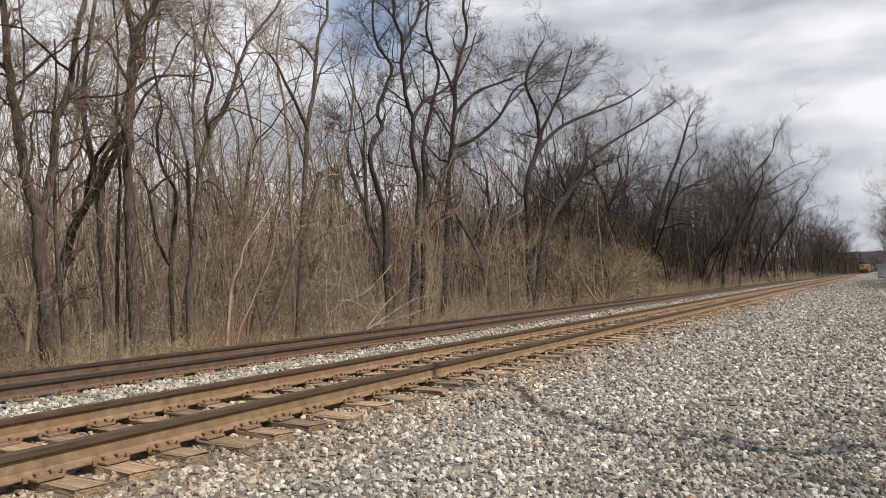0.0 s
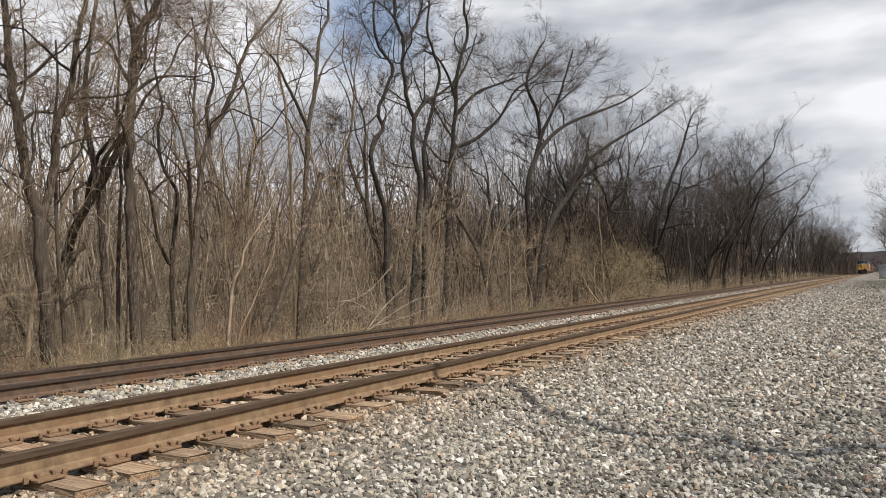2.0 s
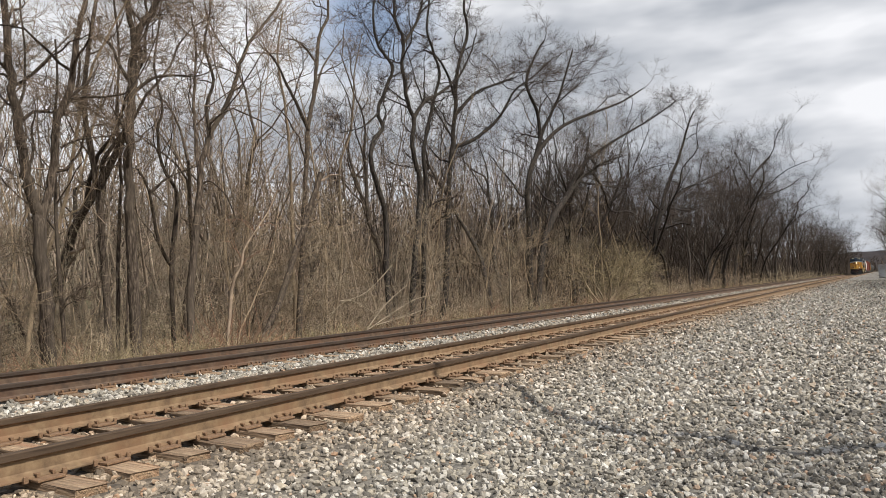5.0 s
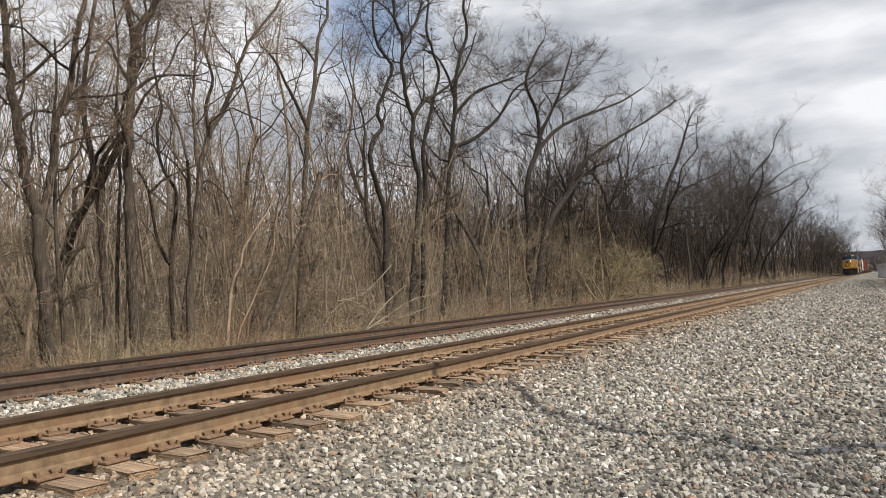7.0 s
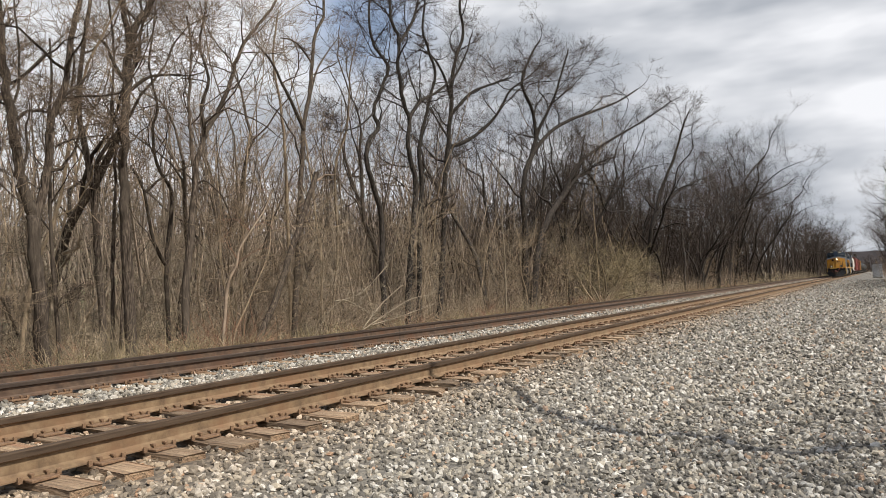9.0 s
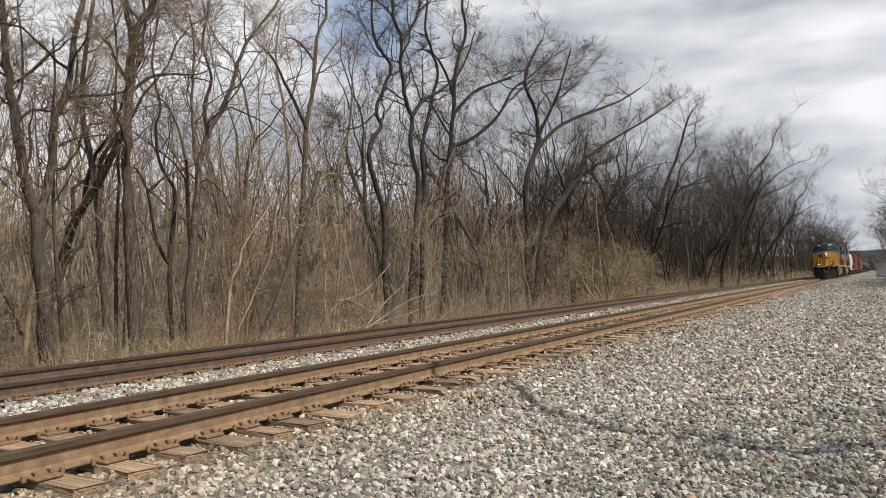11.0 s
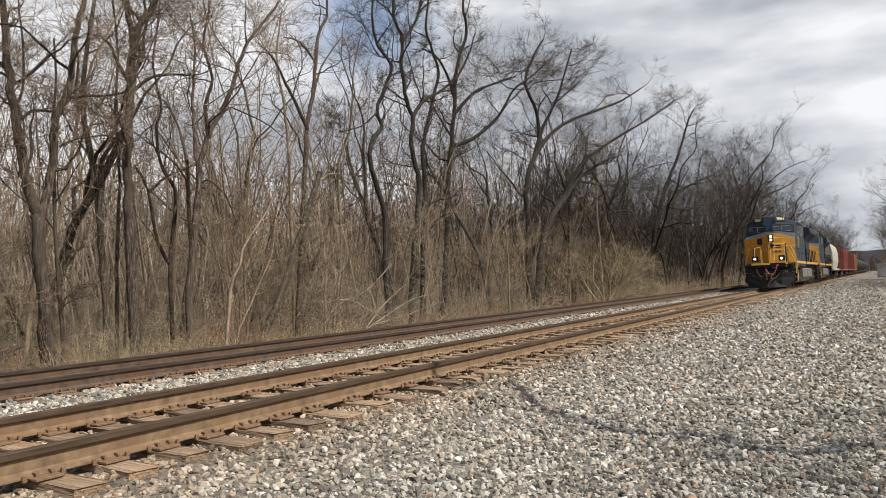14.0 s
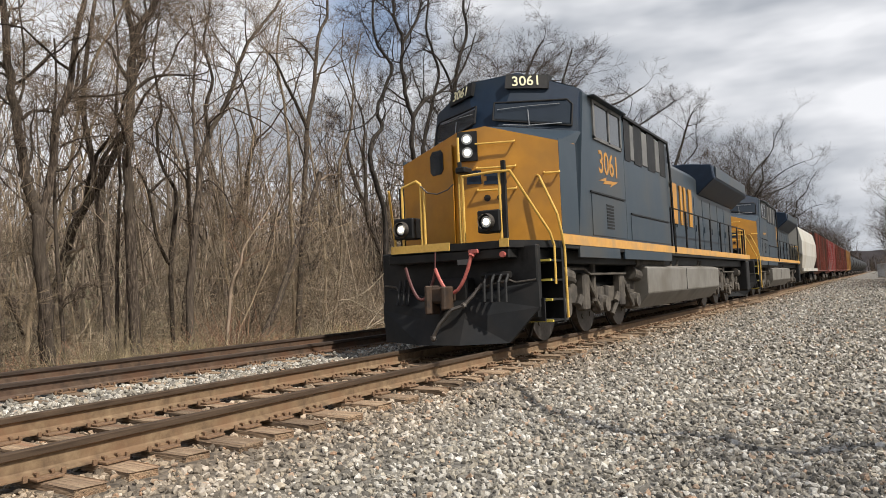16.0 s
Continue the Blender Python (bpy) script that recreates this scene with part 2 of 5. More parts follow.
PROFILE = [(-2500, 60), (-400, 36), (-130, 15), (-75, 6), (-48, 1.2), (-30, -0.9), (-16.5, -0.85), (-14.2, -0.75), (-12.2, -0.42), (-11.3, -0.24), (-10.9, -0.2), (-8.3, -0.195), (-8.05, -0.19), (-7.3, -0.205), (-6.98, -0.25), (-4.5, -0.257), (-4.36, -0.28), (-4.0, -0.30), (-3.15, -0.455), (-2.1, -0.55), (4.0, -0.56), (6.5, -0.62), (14, -0.9), (400, -1.2)]


def ground_z(x, s):
    x = x - bend(s)
    for (a, za), (b, zb) in zip(PROFILE, PROFILE[1:]):
        if x <= b:
            z = za + (zb - za) * (x - a) / (b - a)
            break
    else:
        z = zb
    if x < -12:
        z += 0.12 * smooth_noise(x * 0.35, s * 0.35) * min(1, (-12 - x) / 3)
    elif x > -4:
        z += 0.02 * smooth_noise(x * 0.9, s * 0.9, 3) * min(1, (x + 4) / 1.0)
    return z


def build_ground():
    xs = sorted({-2500, -900, -400, -250, -180, -130, -110, -90, -75, -60, *range(-50, -16, 3), *[-16 + 0.5 * i for i in range(45)], 7, 8, 10, 12, 14, 20, 40, 90, 300, 900, 2500, -4.38, -3.15, -2.1, -6.98, -7.3, -8.05, -8.3, -10.9, -11.3, -12.2})
    ys = sorted({-2500, -700, -200, -80, -40, *range(-20, 0, 4), *[0.5 * i for i in range(61)], *range(31, 100, 2), *range(100, 400, 10), 500, 700, 1100, 2500})
    v = [(x + bend(min(y, 400)) * (1 if abs(x) < 300 else 0), y, ground_z(x + bend(min(y, 400)), min(y, 400))) for y in ys for x in xs]
    w = len(xs)
    f, mi = [], []
    for j in range(len(ys) - 1):
        for i in range(w - 1):
            f.append((j * w + i, j * w + i + 1, (j + 1) * w + i + 1, (j + 1) * w + i))
            xm = (xs[i] + xs[i + 1]) / 2
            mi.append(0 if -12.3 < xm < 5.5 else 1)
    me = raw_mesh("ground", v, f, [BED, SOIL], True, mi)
    tagged(new("ground", me), "grey crushed stone beside the tracks and brown leaf litter under the trees", "ground", kind="structure")


build_ground()


# ---- tracks ----
RAIL = [(-0.076, -0.186), (0.076, -0.186), (0.076, -0.176), (0.02, -0.158), (0.0095, -0.145), (0.0095, -0.062), (0.037, -0.048), (0.037, -0.008), (0.03, 0.0),
        (-0.03, 0.0), (-0.037, -0.008), (-0.037, -0.048), (-0.0095, -0.062), (-0.0095, -0.145), (-0.02, -0.158), (-0.076, -0.176)]
S_LIST = [-30, -10, 0, *range(5, 60, 5), *range(60, 420, 10), 500, 600, 720]
PITCH = 0.53
TIE_AT = []


def rail_mesh(x, dz, mats):
    n = len(RAIL)
    v, f, mi = [], [], []
    for s in S_LIST:
        w = 0.012 * smooth_noise(s * 0.08, x, 2)
        v += [(x + bend(s) + u, s, z + dz + w) for u, z in RAIL]
    for j in range(len(S_LIST) - 1):
        for i in range(n):
            k = (i + 1) % n
            f.append((j * n + i, j * n + k, (j + 1) * n + k, (j + 1) * n + i))
            mi.append(1 if 6 <= i <= 10 else 0)
    me = raw_mesh("rail", v, f, mats, False, mi)
    return me


HEAD = material("worn_rail_head", [(0.04, 0.027, 0.018), (0.085, 0.058, 0.038)], 30, 0.8, 0.0, 0.1, stretch=(1, 0.1, 1), spec=0.15)
FAR_HEAD = material("dull_rail_head", [(0.03, 0.022, 0.017), (0.065, 0.047, 0.036)], 30, 0.8, 0.0, 0.1, stretch=(1, 0.1, 1), spec=0.15)


def spike_bm(side):
    """Plate, two spikes and an anchor at one rail seat, round x = 0."""
    bm = bmesh.new()
    box(bm, -0.17, 0.17, -0.095, 0.095, -0.203, -0.184, 0.004)
    for x, y in ((0.088, -0.05), (0.088, 0.055), (-0.088, 0.04), (-0.088, -0.06)):
        box(bm, x - 0.009, x + 0.009, y - 0.009, y + 0.009, -0.19, -0.155)
        box(bm, x - 0.02 - (0.012 if x > 0 else -0.012), x + 0.02 - (0.012 if x > 0 else -0.012), y - 0.014, y + 0.014, -0.168, -0.152, 0.003)
    for y in (-0.13, 0.13):
        box(bm, -0.085, 0.092, y - 0.014, y + 0.014, -0.205, -0.186)
        box(bm, 0.078, 0.098, y - 0.016, y + 0.016, -0.205, -0.158, 0.003)
    return bm


def build_track(name, x, dz, label, mats, pieces):
    track = tagged(new(name), label, "railway track", kind="structure")
    for off in (0.754, -0.754):
        r = new("rail", rail_mesh(x + off, dz, mats))
        r.parent = track
    rng = random.Random(int(-x * 100))
    tie_meshes = []
    for i in range(6):
        bm = bmesh.new()
        box(bm, -1.3, 1.3, -0.113, 0.113, -0.385, -0.203, 0.008)
        bmesh.ops.subdivide_edges(bm, edges=[e for e in bm.edges if abs(e.verts[0].co.x - e.verts[1].co.x) > 1], cuts=3)
        for q in bm.verts:
            q.co += Vector((rng.uniform(-0.045, 0.03), rng.uniform(-0.016, 0.012), rng.uniform(-0.018, 0.004) * (abs(q.co.x) > 1 or q.co.z < -0.3)))
        me = bpy.data.meshes.new("tie")
        bm.to_mesh(me)
        bm.free()
        me.materials.append(TIE)
        tie_meshes.append(me)
    bm = spike_bm(1)
    fast = bpy.data.meshes.new("rail_fastening")
    bm.to_mesh(fast)
    bm.free()
    fast.materials.append(PLATE)
    rest_v, rest_f = [], []
    n = 0
    s = -6.0
    first = [2.68, 3.17, 3.60, 4.05, 4.47, 4.88, 5.31, 5.95] if x == TRACK_X else []
    while s < 300:
        if first and s > 2.3:
            s = first.pop(0)
        y = s + rng.uniform(-0.04, 0.04) * (s < 2.3 or s > 6)
        TIE_AT.append((x, y))
        m = pose(x + bend(s) + rng.uniform(-0.07, 0.07), y, dz + rng.uniform(-0.006, 0.002), rng.uniform(-1, 1), 0, rng.uniform(-2.2, 2.2))
        if n < pieces and s > 0:
            t = new("tie", rng.choice(tie_meshes))
            t.parent, t.matrix_basis = track, m
            n += 1
            if n < pieces * 0.22:
                for off in (0.754, -0.754):
                    q = new("tie_plate", fast)
                    q.parent, q.matrix_basis = track, pose(x + off + bend(s), y + rng.uniform(-0.01, 0.01), dz)
        else:
            me = rng.choice(tie_meshes)
            b0 = len(rest_v)
            rest_v += [m @ q.co for q in me.vertices]
            for p in me.polygons:
                vs = list(p.vertices)
                rest_f += [(b0 + vs[0], b0 + vs[k], b0 + vs[k + 1]) for k in range(1, len(vs) - 1)]
        s += PITCH
    far = new("distant_ties", raw_mesh("distant_ties", rest_v, rest_f, [TIE]))
    far.parent = track
    tagged(far, kind="stuff")
    return track


build_track("track_near", TRACK_X, 0.0, "rusty rails on weathered wooden ties in grey ballast", [RUST, HEAD], 300)
build_track("track_far", FAR_X, 0.03, "dark rusty rails of a second track in pale ballast", [DARK_RUST, FAR_HEAD], 120)


def build_stones():
    """Loose crushed stone over the bed where it is close enough to tell the stones apart."""
    rs = np.random.RandomState(3)
    p = (1 + 5 ** 0.5) / 2
    ico = np.array([(-1, p, 0), (1, p, 0), (-1, -p, 0), (1, -p, 0), (0, -1, p), (0, 1, p), (0, -1, -p), (0, 1, -p), (p, 0, -1), (p, 0, 1), (-p, 0, -1), (-p, 0, 1)]) / 1.9
    ico_f = np.array([(0, 11, 5), (0, 5, 1), (0, 1, 7), (0, 7, 10), (0, 10, 11), (1, 5, 9), (5, 11, 4), (11, 10, 2), (10, 7, 6), (7, 1, 8), (3, 9, 4), (3, 4, 2), (3, 2, 6), (3, 6, 8), (3, 8, 9), (4, 9, 5), (2, 4, 11), (6, 2, 10), (8, 6, 7), (9, 8, 1)])
    octa = np.array([(1, 0, 0), (-1, 0, 0), (0, 1, 0), (0, -1, 0), (0, 0, 1), (0, 0, -1)], float)
    octa_f = np.array([(0, 2, 4), (2, 1, 4), (1, 3, 4), (3, 0, 4), (2, 0, 5), (1, 2, 5), (3, 1, 5), (0, 3, 5)])
    ties = {}
    for x, y in TIE_AT:
        ties.setdefault((round(x, 2), int(y // 1)), []).append(y)

    def on_tie(x, y):
        for c in (TRACK_X, FAR_X):
            if abs(x - c) < 1.36:
                for k in (int(y // 1) - 1, int(y // 1), int(y // 1) + 1):
                    if any(abs(y - t) < 0.135 for t in ties.get((round(c, 2), k), ())):
                        return True
                if abs(abs(x - c) - 0.754) < 0.088:
                    return True
        return False
    vs, fs, base = [], [], 0
    for d0, d1, density, size, shape, faces in ((2.2, 7.5, 700, 0.0235, ico, ico_f), (7.5, 10, 420, 0.028, ico, ico_f), (10, 14, 270, 0.034, octa, octa_f), (14, 21, 140, 0.042, octa, octa_f), (21, 36, 75, 0.044, octa, octa_f), (36, 60, 34, 0.052, octa, octa_f), (60, 120, 14, 0.065, octa, octa_f)):
        wide, mid = (78, 121.4) if d0 < 30 else (48, 109)
        n = int(density * 0.5 * radians(wide) * (d1 * d1 - d0 * d0))
        a = radians(mid) + radians(wide) * (rs.rand(n) - 0.5)
        d = np.sqrt(d0 * d0 + (d1 * d1 - d0 * d0) * rs.rand(n)) * (1 + 0.12 * rs.rand(n))
        for x, y in zip(d * np.cos(a), d * np.sin(a)):
            x += bend(y)
            if x < -11.4 + bend(y) or x > 3.0 or y < 1.0 or on_tie(x, y):
                continue
            r = size * (0.55 + 0.9 * rs.rand() ** 1.6)
            V = shape * (1 + 0.6 * (rs.rand(len(shape), 1) - 0.5)) + 0.45 * (rs.rand(*shape.shape) - 0.5)
            q = Euler(tuple(rs.rand(3) * 6.28)).to_matrix()
            V = (V * np.array((1.25, 0.95, 0.72))) @ np.array(q).T * r
            V[:, 2] *= 0.85
            vs.append(V + np.array((x, y, ground_z(x, y) + r * (-0.15 + 0.8 * rs.rand()))))
            fs.append(faces + base)
            base += len(shape)
    me = raw_mesh("ballast_stones", np.concatenate(vs), np.concatenate(fs), [STONE], False)
    tagged(new("ballast_stones", me), "loose angular grey and tan crushed stones", "gravel", kind="stuff")


build_stones()


# ---- woods ----
class Wood:
    """Collects tapered limbs and turns them into meshes: stout ones and twigs."""

    def __init__(self, seed):
        self.rng = random.Random(seed)
        self.lines = {7: [], 5: [], 4: [], 3: []}

    def line(self, pts, radii, sides):
        self.lines[sides].append((pts, radii))

    def limb(self, start, way, length, r0, r1, n, wobble, lift, sides):
        """A crooked limb; lift bends it towards the sky. Returns its points and radii."""
        rng = self.rng
        p, d = Vector(start), Vector(way).normalized()
        pts, radii = [p.copy()], [r0]
        for i in range(n):
            d = (d + Vector((rng.gauss(0, wobble), rng.gauss(0, wobble), rng.gauss(0, wobble) + lift))).normalized()
            p = p + d * (length / n)
            pts.append(p.copy())
            radii.append(r0 + (r1 - r0) * ((i + 1) / n) ** 0.85)
        self.line(pts, radii, sides)
        return pts, radii

    def stem(self, way, r0, r1, sides=7):
        """A stem through a few way points, with a little crookedness between them."""
        rng = self.rng
        pts = []
        for k in range(len(way) - 1):
            p0, p1, p2, p3 = (Vector(way[min(max(k + j, 0), len(way) - 1)]) for j in (-1, 0, 1, 2))
            for i in range(4):
                t = i / 4
                q = 0.5 * (2 * p1 + (p2 - p0) * t + (2 * p0 - 5 * p1 + 4 * p2 - p3) * t * t + (3 * p1 - p0 - 3 * p2 + p3) * t ** 3)
                j = 0.0 if k == 0 and i == 0 else min(r0 * 0.12, 0.02)
                pts.append(q + Vector((rng.gauss(0, j), rng.gauss(0, j), 0)))
        pts.append(Vector(way[-1]))
        n = len(pts) - 1
        radii = [r0 + (r1 - r0) * (i / n) ** 0.9 for i in range(n + 1)]
        self.line(pts, radii, sides)
        return pts, radii

    def arrays(self, sides):
        vs, fs, base = [], [], 0
        for k in sides:
            ca = [(math.cos(2 * math.pi * i / k), math.sin(2 * math.pi * i / k)) for i in range(k)]
            by_length = {}
            for pts, radii in self.lines[k]:
                by_length.setdefault(len(pts), []).append((pts, radii))
            for n, lines in by_length.items():
                P = np.array([[tuple(p) for p in pts] for pts, _ in lines], np.float32)
                R = np.array([radii for _, radii in lines], np.float32)[:, :, None]
                T = np.gradient(P, axis=1)
                T /= np.linalg.norm(T, axis=2, keepdims=True) + 1e-9
                ref = np.where((np.abs(T[:, :1, :1]) < 0.8), np.array((1.0, 0.0, 0.0)), np.array((0.0, 1.0, 0.0)))
                U = np.cross(T, np.broadcast_to(ref, T.shape))
                U /= np.linalg.norm(U, axis=2, keepdims=True) + 1e-9
                W = np.cross(T, U)
                vs.append(np.stack([P + R * (c * U + s * W) for c, s in ca], 2).reshape(-1, 3))
                m = np.arange(len(lines))[:, None, None] * (n * k) + base
                j = np.arange(n - 1)[None, :, None] * k + m
                i = np.arange(k)[None, None, :]
                i2 = (i + 1) % k
                fs.append(np.stack([j + i, j + i2, j + k + i2, j + k + i], -1).reshape(-1, 4))
                base += len(lines) * n * k
        return np.concatenate(vs), np.concatenate(fs)

    def meshes(self, stout=None, fine=None):
        return raw_mesh("trunk", *self.arrays((7, 5)), [stout or BARK], True), raw_mesh("crown", *self.arrays((4, 3)), [fine or TWIG], True)


def branch_out(w, pts, radii, level, budget, length, up, start=0.35):
    """Side branches along a limb, and theirs in turn; the finest come in little fans."""
    rng = w.rng
    counts, sides = budget[level]
    last = level + 1 == len(budget)
    for _ in range(counts):
        f = start + (1 - start) * rng.random() ** 0.75
        i = min(int(f * (len(pts) - 1)), len(pts) - 2)
        u = f * (len(pts) - 1) - i
        p = pts[i].lerp(pts[i + 1], u)
        r = radii[i] + (radii[i + 1] - radii[i]) * u
        along = (pts[i + 1] - pts[i]).normalized()
        a = rng.uniform(0, 2 * math.pi)
        side = Vector((math.cos(a), math.sin(a), rng.uniform(-0.25, 0.6)))
        side = (side - along * side.dot(along)).normalized()
        spread = rng.uniform(0.35, 1.0) if last else rng.uniform(0.55, 1.25)
        way = along * math.cos(spread) + side * math.sin(spread)
        ln = length * rng.uniform(0.55, 1.2) * (1.15 - 0.5 * f)
        n = (2 if len(budget) == 4 else 1) if last else (8, 5, 3)[min(level, 2)]
        ln *= 1.5 if last else 1.0
        r0 = min(max(r * rng.uniform(0.38, 0.6), 0.0032), 0.0058) if last else max(r * rng.uniform(0.36, 0.58), 0.006)
        q, rr = w.limb(p, way, ln, r0, 0.002 if last else max(r0 * 0.3, 0.0035), n, 0.16 if last else (0.26, 0.27, 0.22)[level], up, sides)
        if not last:
            branch_out(w, q, rr, level + 1, budget, ln * 0.6, up * 0.85, 0.12)


NEAR_BUDGET = [(9, 5), (7, 4), (7, 3), (4, 3)]
MID_BUDGET = [(5, 5), (5, 4), (4, 3), (3, 3)]
FAR_BUDGET = [(6, 4), (6, 3), (8, 3)]
SHRUB_BUDGET = [(11, 4), (6, 3), (5, 3)]
LIGHT_BUDGET = [(7, 4), (5, 3), (5, 3)]


def tree_meshes(seed, height, r, budget, lean=0.04, first=0.35, spread=0.34, mats=(None, None), forks=0):
    """A tree: with forks, the trunk parts part way up into that many crooked limbs that bear a rounded crown."""
    w = Wood(seed)
    rng = w.rng
    way = Vector((rng.gauss(0, lean), rng.gauss(0, lean), 1))
    if not forks:
        trunk = w.limb((0, 0, -0.3), way, height, r, r * 0.12, 14, 0.10, 0.03, 7)
        branch_out(w, *trunk, 0, budget, height * spread, 0.10, first)
        return w.meshes(*mats)
    trunk = w.limb((0, 0, -0.3), way, height * rng.uniform(0.55, 0.7), r, r * 0.45, 11, 0.11, 0.04, 7)
    a0 = rng.uniform(0, 6.28)
    for k in range(forks):
        i = 11 if k == 0 else rng.randint(5, 10)
        a = a0 + 6.28 * k / forks + rng.gauss(0, 0.3)
        t = 0.2 if k == 0 else rng.uniform(0.35, 0.8)
        reach = height * (0.42 if k == 0 else rng.uniform(0.34, 0.48)) * (1.25 - 0.03 * i)
        limb = w.limb(trunk[0][i], Vector((math.cos(a) * t, math.sin(a) * t, 1)), reach, trunk[1][i] * (0.9 if k == 0 else 0.6), 0.018, 9, 0.24, 0.06, 5)
        branch_out(w, *limb, 0, budget, height * spread * 0.62, 0.10, 0.2)
    branch_out(w, *trunk, 1, budget, height * 0.12, 0.05, 0.3)
    return w.meshes(*mats)


def place_tree(meshes, x, s, scale=1.0, turn=0.0, label="", group="bare woodland trees", lean=(0, 0), on_ground=True):
    t = new("tree")
    t.matrix_basis = pose(x, s, ground_z(x, s) if on_ground else 0.0, lean[0], lean[1], turn) @ Matrix.Scale(scale, 4)
    for name, me in zip(("trunk", "crown"), meshes):
        o = new(name, me)
        o.parent = t
    return tagged(t, label or "bare deciduous tree with grey-brown bark in leaf litter", "tree", group)


rng = random.Random(11)


def hero(seed, x, stems, label, budget=NEAR_BUDGET, reach=3.0, start=0.35, bark=BARK):
    """A tree at the wood's edge told by its stems: way points (along the line, height), stoutness at both ends, and where the stem starts and leans to in x."""
    w = Wood(seed)
    for k, (way, r0, r1, x0, dx) in enumerate(stems):
        n = len(way) - 1
        (sa, za), (sb, zb) = way[:2]
        pts = [(x0 + dx * i / n, s, z) for i, (s, z) in enumerate(way)]
        if k == 0 or za < 0.4:
            pts.insert(0, (x0 + w.rng.gauss(0, 0.05), sa - 0.03, -1.3))
        q, rr = w.stem(pts, r0 * 0.9, r1 * 0.9)
        size = sum((Vector(b) - Vector(a)).length for a, b in zip(pts, pts[1:]))
        few = [(max(3, round(budget[0][0] * min(1, size / 7))), budget[0][1]), *budget[1:]]
        branch_out(w, q, rr, 0, few, min(reach, 0.55 * size), 0.06, start if k == 0 else 0.15)
    t = new("tree")
    t.matrix_basis = pose(x, 0, 0)
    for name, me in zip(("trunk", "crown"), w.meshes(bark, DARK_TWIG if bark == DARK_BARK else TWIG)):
        o = new(name, me)
        o.parent = t
    return tagged(t, label, "tree", "bare trees at the wood's edge")


def build_edge():
    hero(1, -14.4, [([(8.05, -0.2), (8.02, 0.95), (7.96, 1.75), (7.95, 2.57), (7.93, 2.86), (7.79, 3.38), (7.73, 3.84), (7.68, 4.42), (7.59, 5), (7.56, 5.7), (7.48, 6.51), (7.46, 7.34), (7.44, 8.78)], 0.178, 0.063, 0, -0.5),
             ([(8.01, 2.69), (8.13, 3.22), (8.22, 3.88), (8.22, 4.59), (8.35, 5.08), (8.51, 5.59), (8.57, 6.33), (8.65, 6.95), (8.75, 7.59), (8.96, 9.17)], 0.104, 0.052, -0.15, 0.5),
             ([(8.27, 4.2), (8.49, 4.36), (8.85, 4.48), (9.29, 4.57)], 0.030, 0.012, 0.1, 0.4),
             ([(7.54, 4.86), (7.78, 5.34), (7.86, 6.15), (7.85, 6.82), (7.8, 7.74)], 0.034, 0.017, -0.3, -0.3)], "bare tree that forks into two stout dark stems")
    hero(13, -14.9, [([(8.68, -0.28), (8.62, 1.17), (8.58, 2.4), (8.59, 3.63), (8.58, 4.76), (8.71, 5.8), (8.7, 6.83)], 0.061, 0.024, 0, -0.3),
             ([(8.59, 0.69), (8.62, 1.07), (9, 1.39)], 0.030, 0.012, 0, 0.4)], "slender dark tree beside a forked one")
    hero(14, -17.0, [([(11.04, 0.14), (10.96, 2.05), (10.88, 3.22), (10.76, 4.54), (10.56, 5.55), (10.56, 6.59), (10.78, 8), (11, 9.46), (11.01, 10.86)], 0.117, 0.044, 0, -0.2),
             ([(10.56, 5.62), (10.44, 6.29), (10.63, 7.27), (10.56, 8.19)], 0.051, 0.022, -0.1, -0.5)], "grey-brown bare tree behind the edge trees", budget=MID_BUDGET)
    hero(2, -15.0, [([(10.48, -0.08), (10.43, 1.39), (10.42, 2.47), (10.42, 3.43), (10.42, 4.39), (10.54, 5.52), (10.62, 6.52), (10.67, 7.25), (10.58, 8.08), (10.52, 8.78), (10.46, 10.34)], 0.167, 0.060, 0, -0.3),
             ([(10.68, 7.32), (10.91, 7.93), (11.17, 8.43), (11.4, 9.43), (11.45, 10.61)], 0.096, 0.041, -0.2, 0.4),
             ([(10.43, 6.32), (10.28, 6.73), (10.2, 7.17), (9.97, 7.39)], 0.054, 0.020, -0.1, -0.5),
             ([(10.64, 6.09), (11, 6.44), (11.43, 6.6), (12.11, 6.72), (12.43, 6.88)], 0.055, 0.014, -0.1, 0.5)], "bare tree with shaggy bark and a level side limb")
    hero(15, -15.7, [([(10.45, -0.08), (10.47, 1.69), (10.53, 2.8), (10.6, 4.21), (10.5, 5.6), (10.6, 7.05), (10.47, 8.44)], 0.062, 0.027, 0, 0),
             ([(10.67, 0.03), (10.69, 1.69), (10.58, 3.07), (10.67, 4.74)], 0.048, 0.021, 0, 0.3)], "thin twin-stemmed bare tree", budget=LIGHT_BUDGET)
    hero(16, -16.4, [([(12.57, 0.03), (12.54, 1.88), (12.68, 2.97), (12.75, 3.92), (12.29, 4.63), (12.19, 5.58), (12.35, 6.23), (12.12, 7.28), (12.29, 8.59), (12.5, 9.95)], 0.077, 0.023, 0, 0),
             ([(12.54, 1.88), (12.09, 2.48), (11.73, 3.81), (11.35, 4.35)], 0.062, 0.031, 0, 0.3),
             ([(11.75, 3.78), (11.91, 3.96), (12.11, 4.19), (12.84, 4.56)], 0.053, 0.015, 0.2, 0.4)], "crooked bare tree with winding limbs", budget=MID_BUDGET)
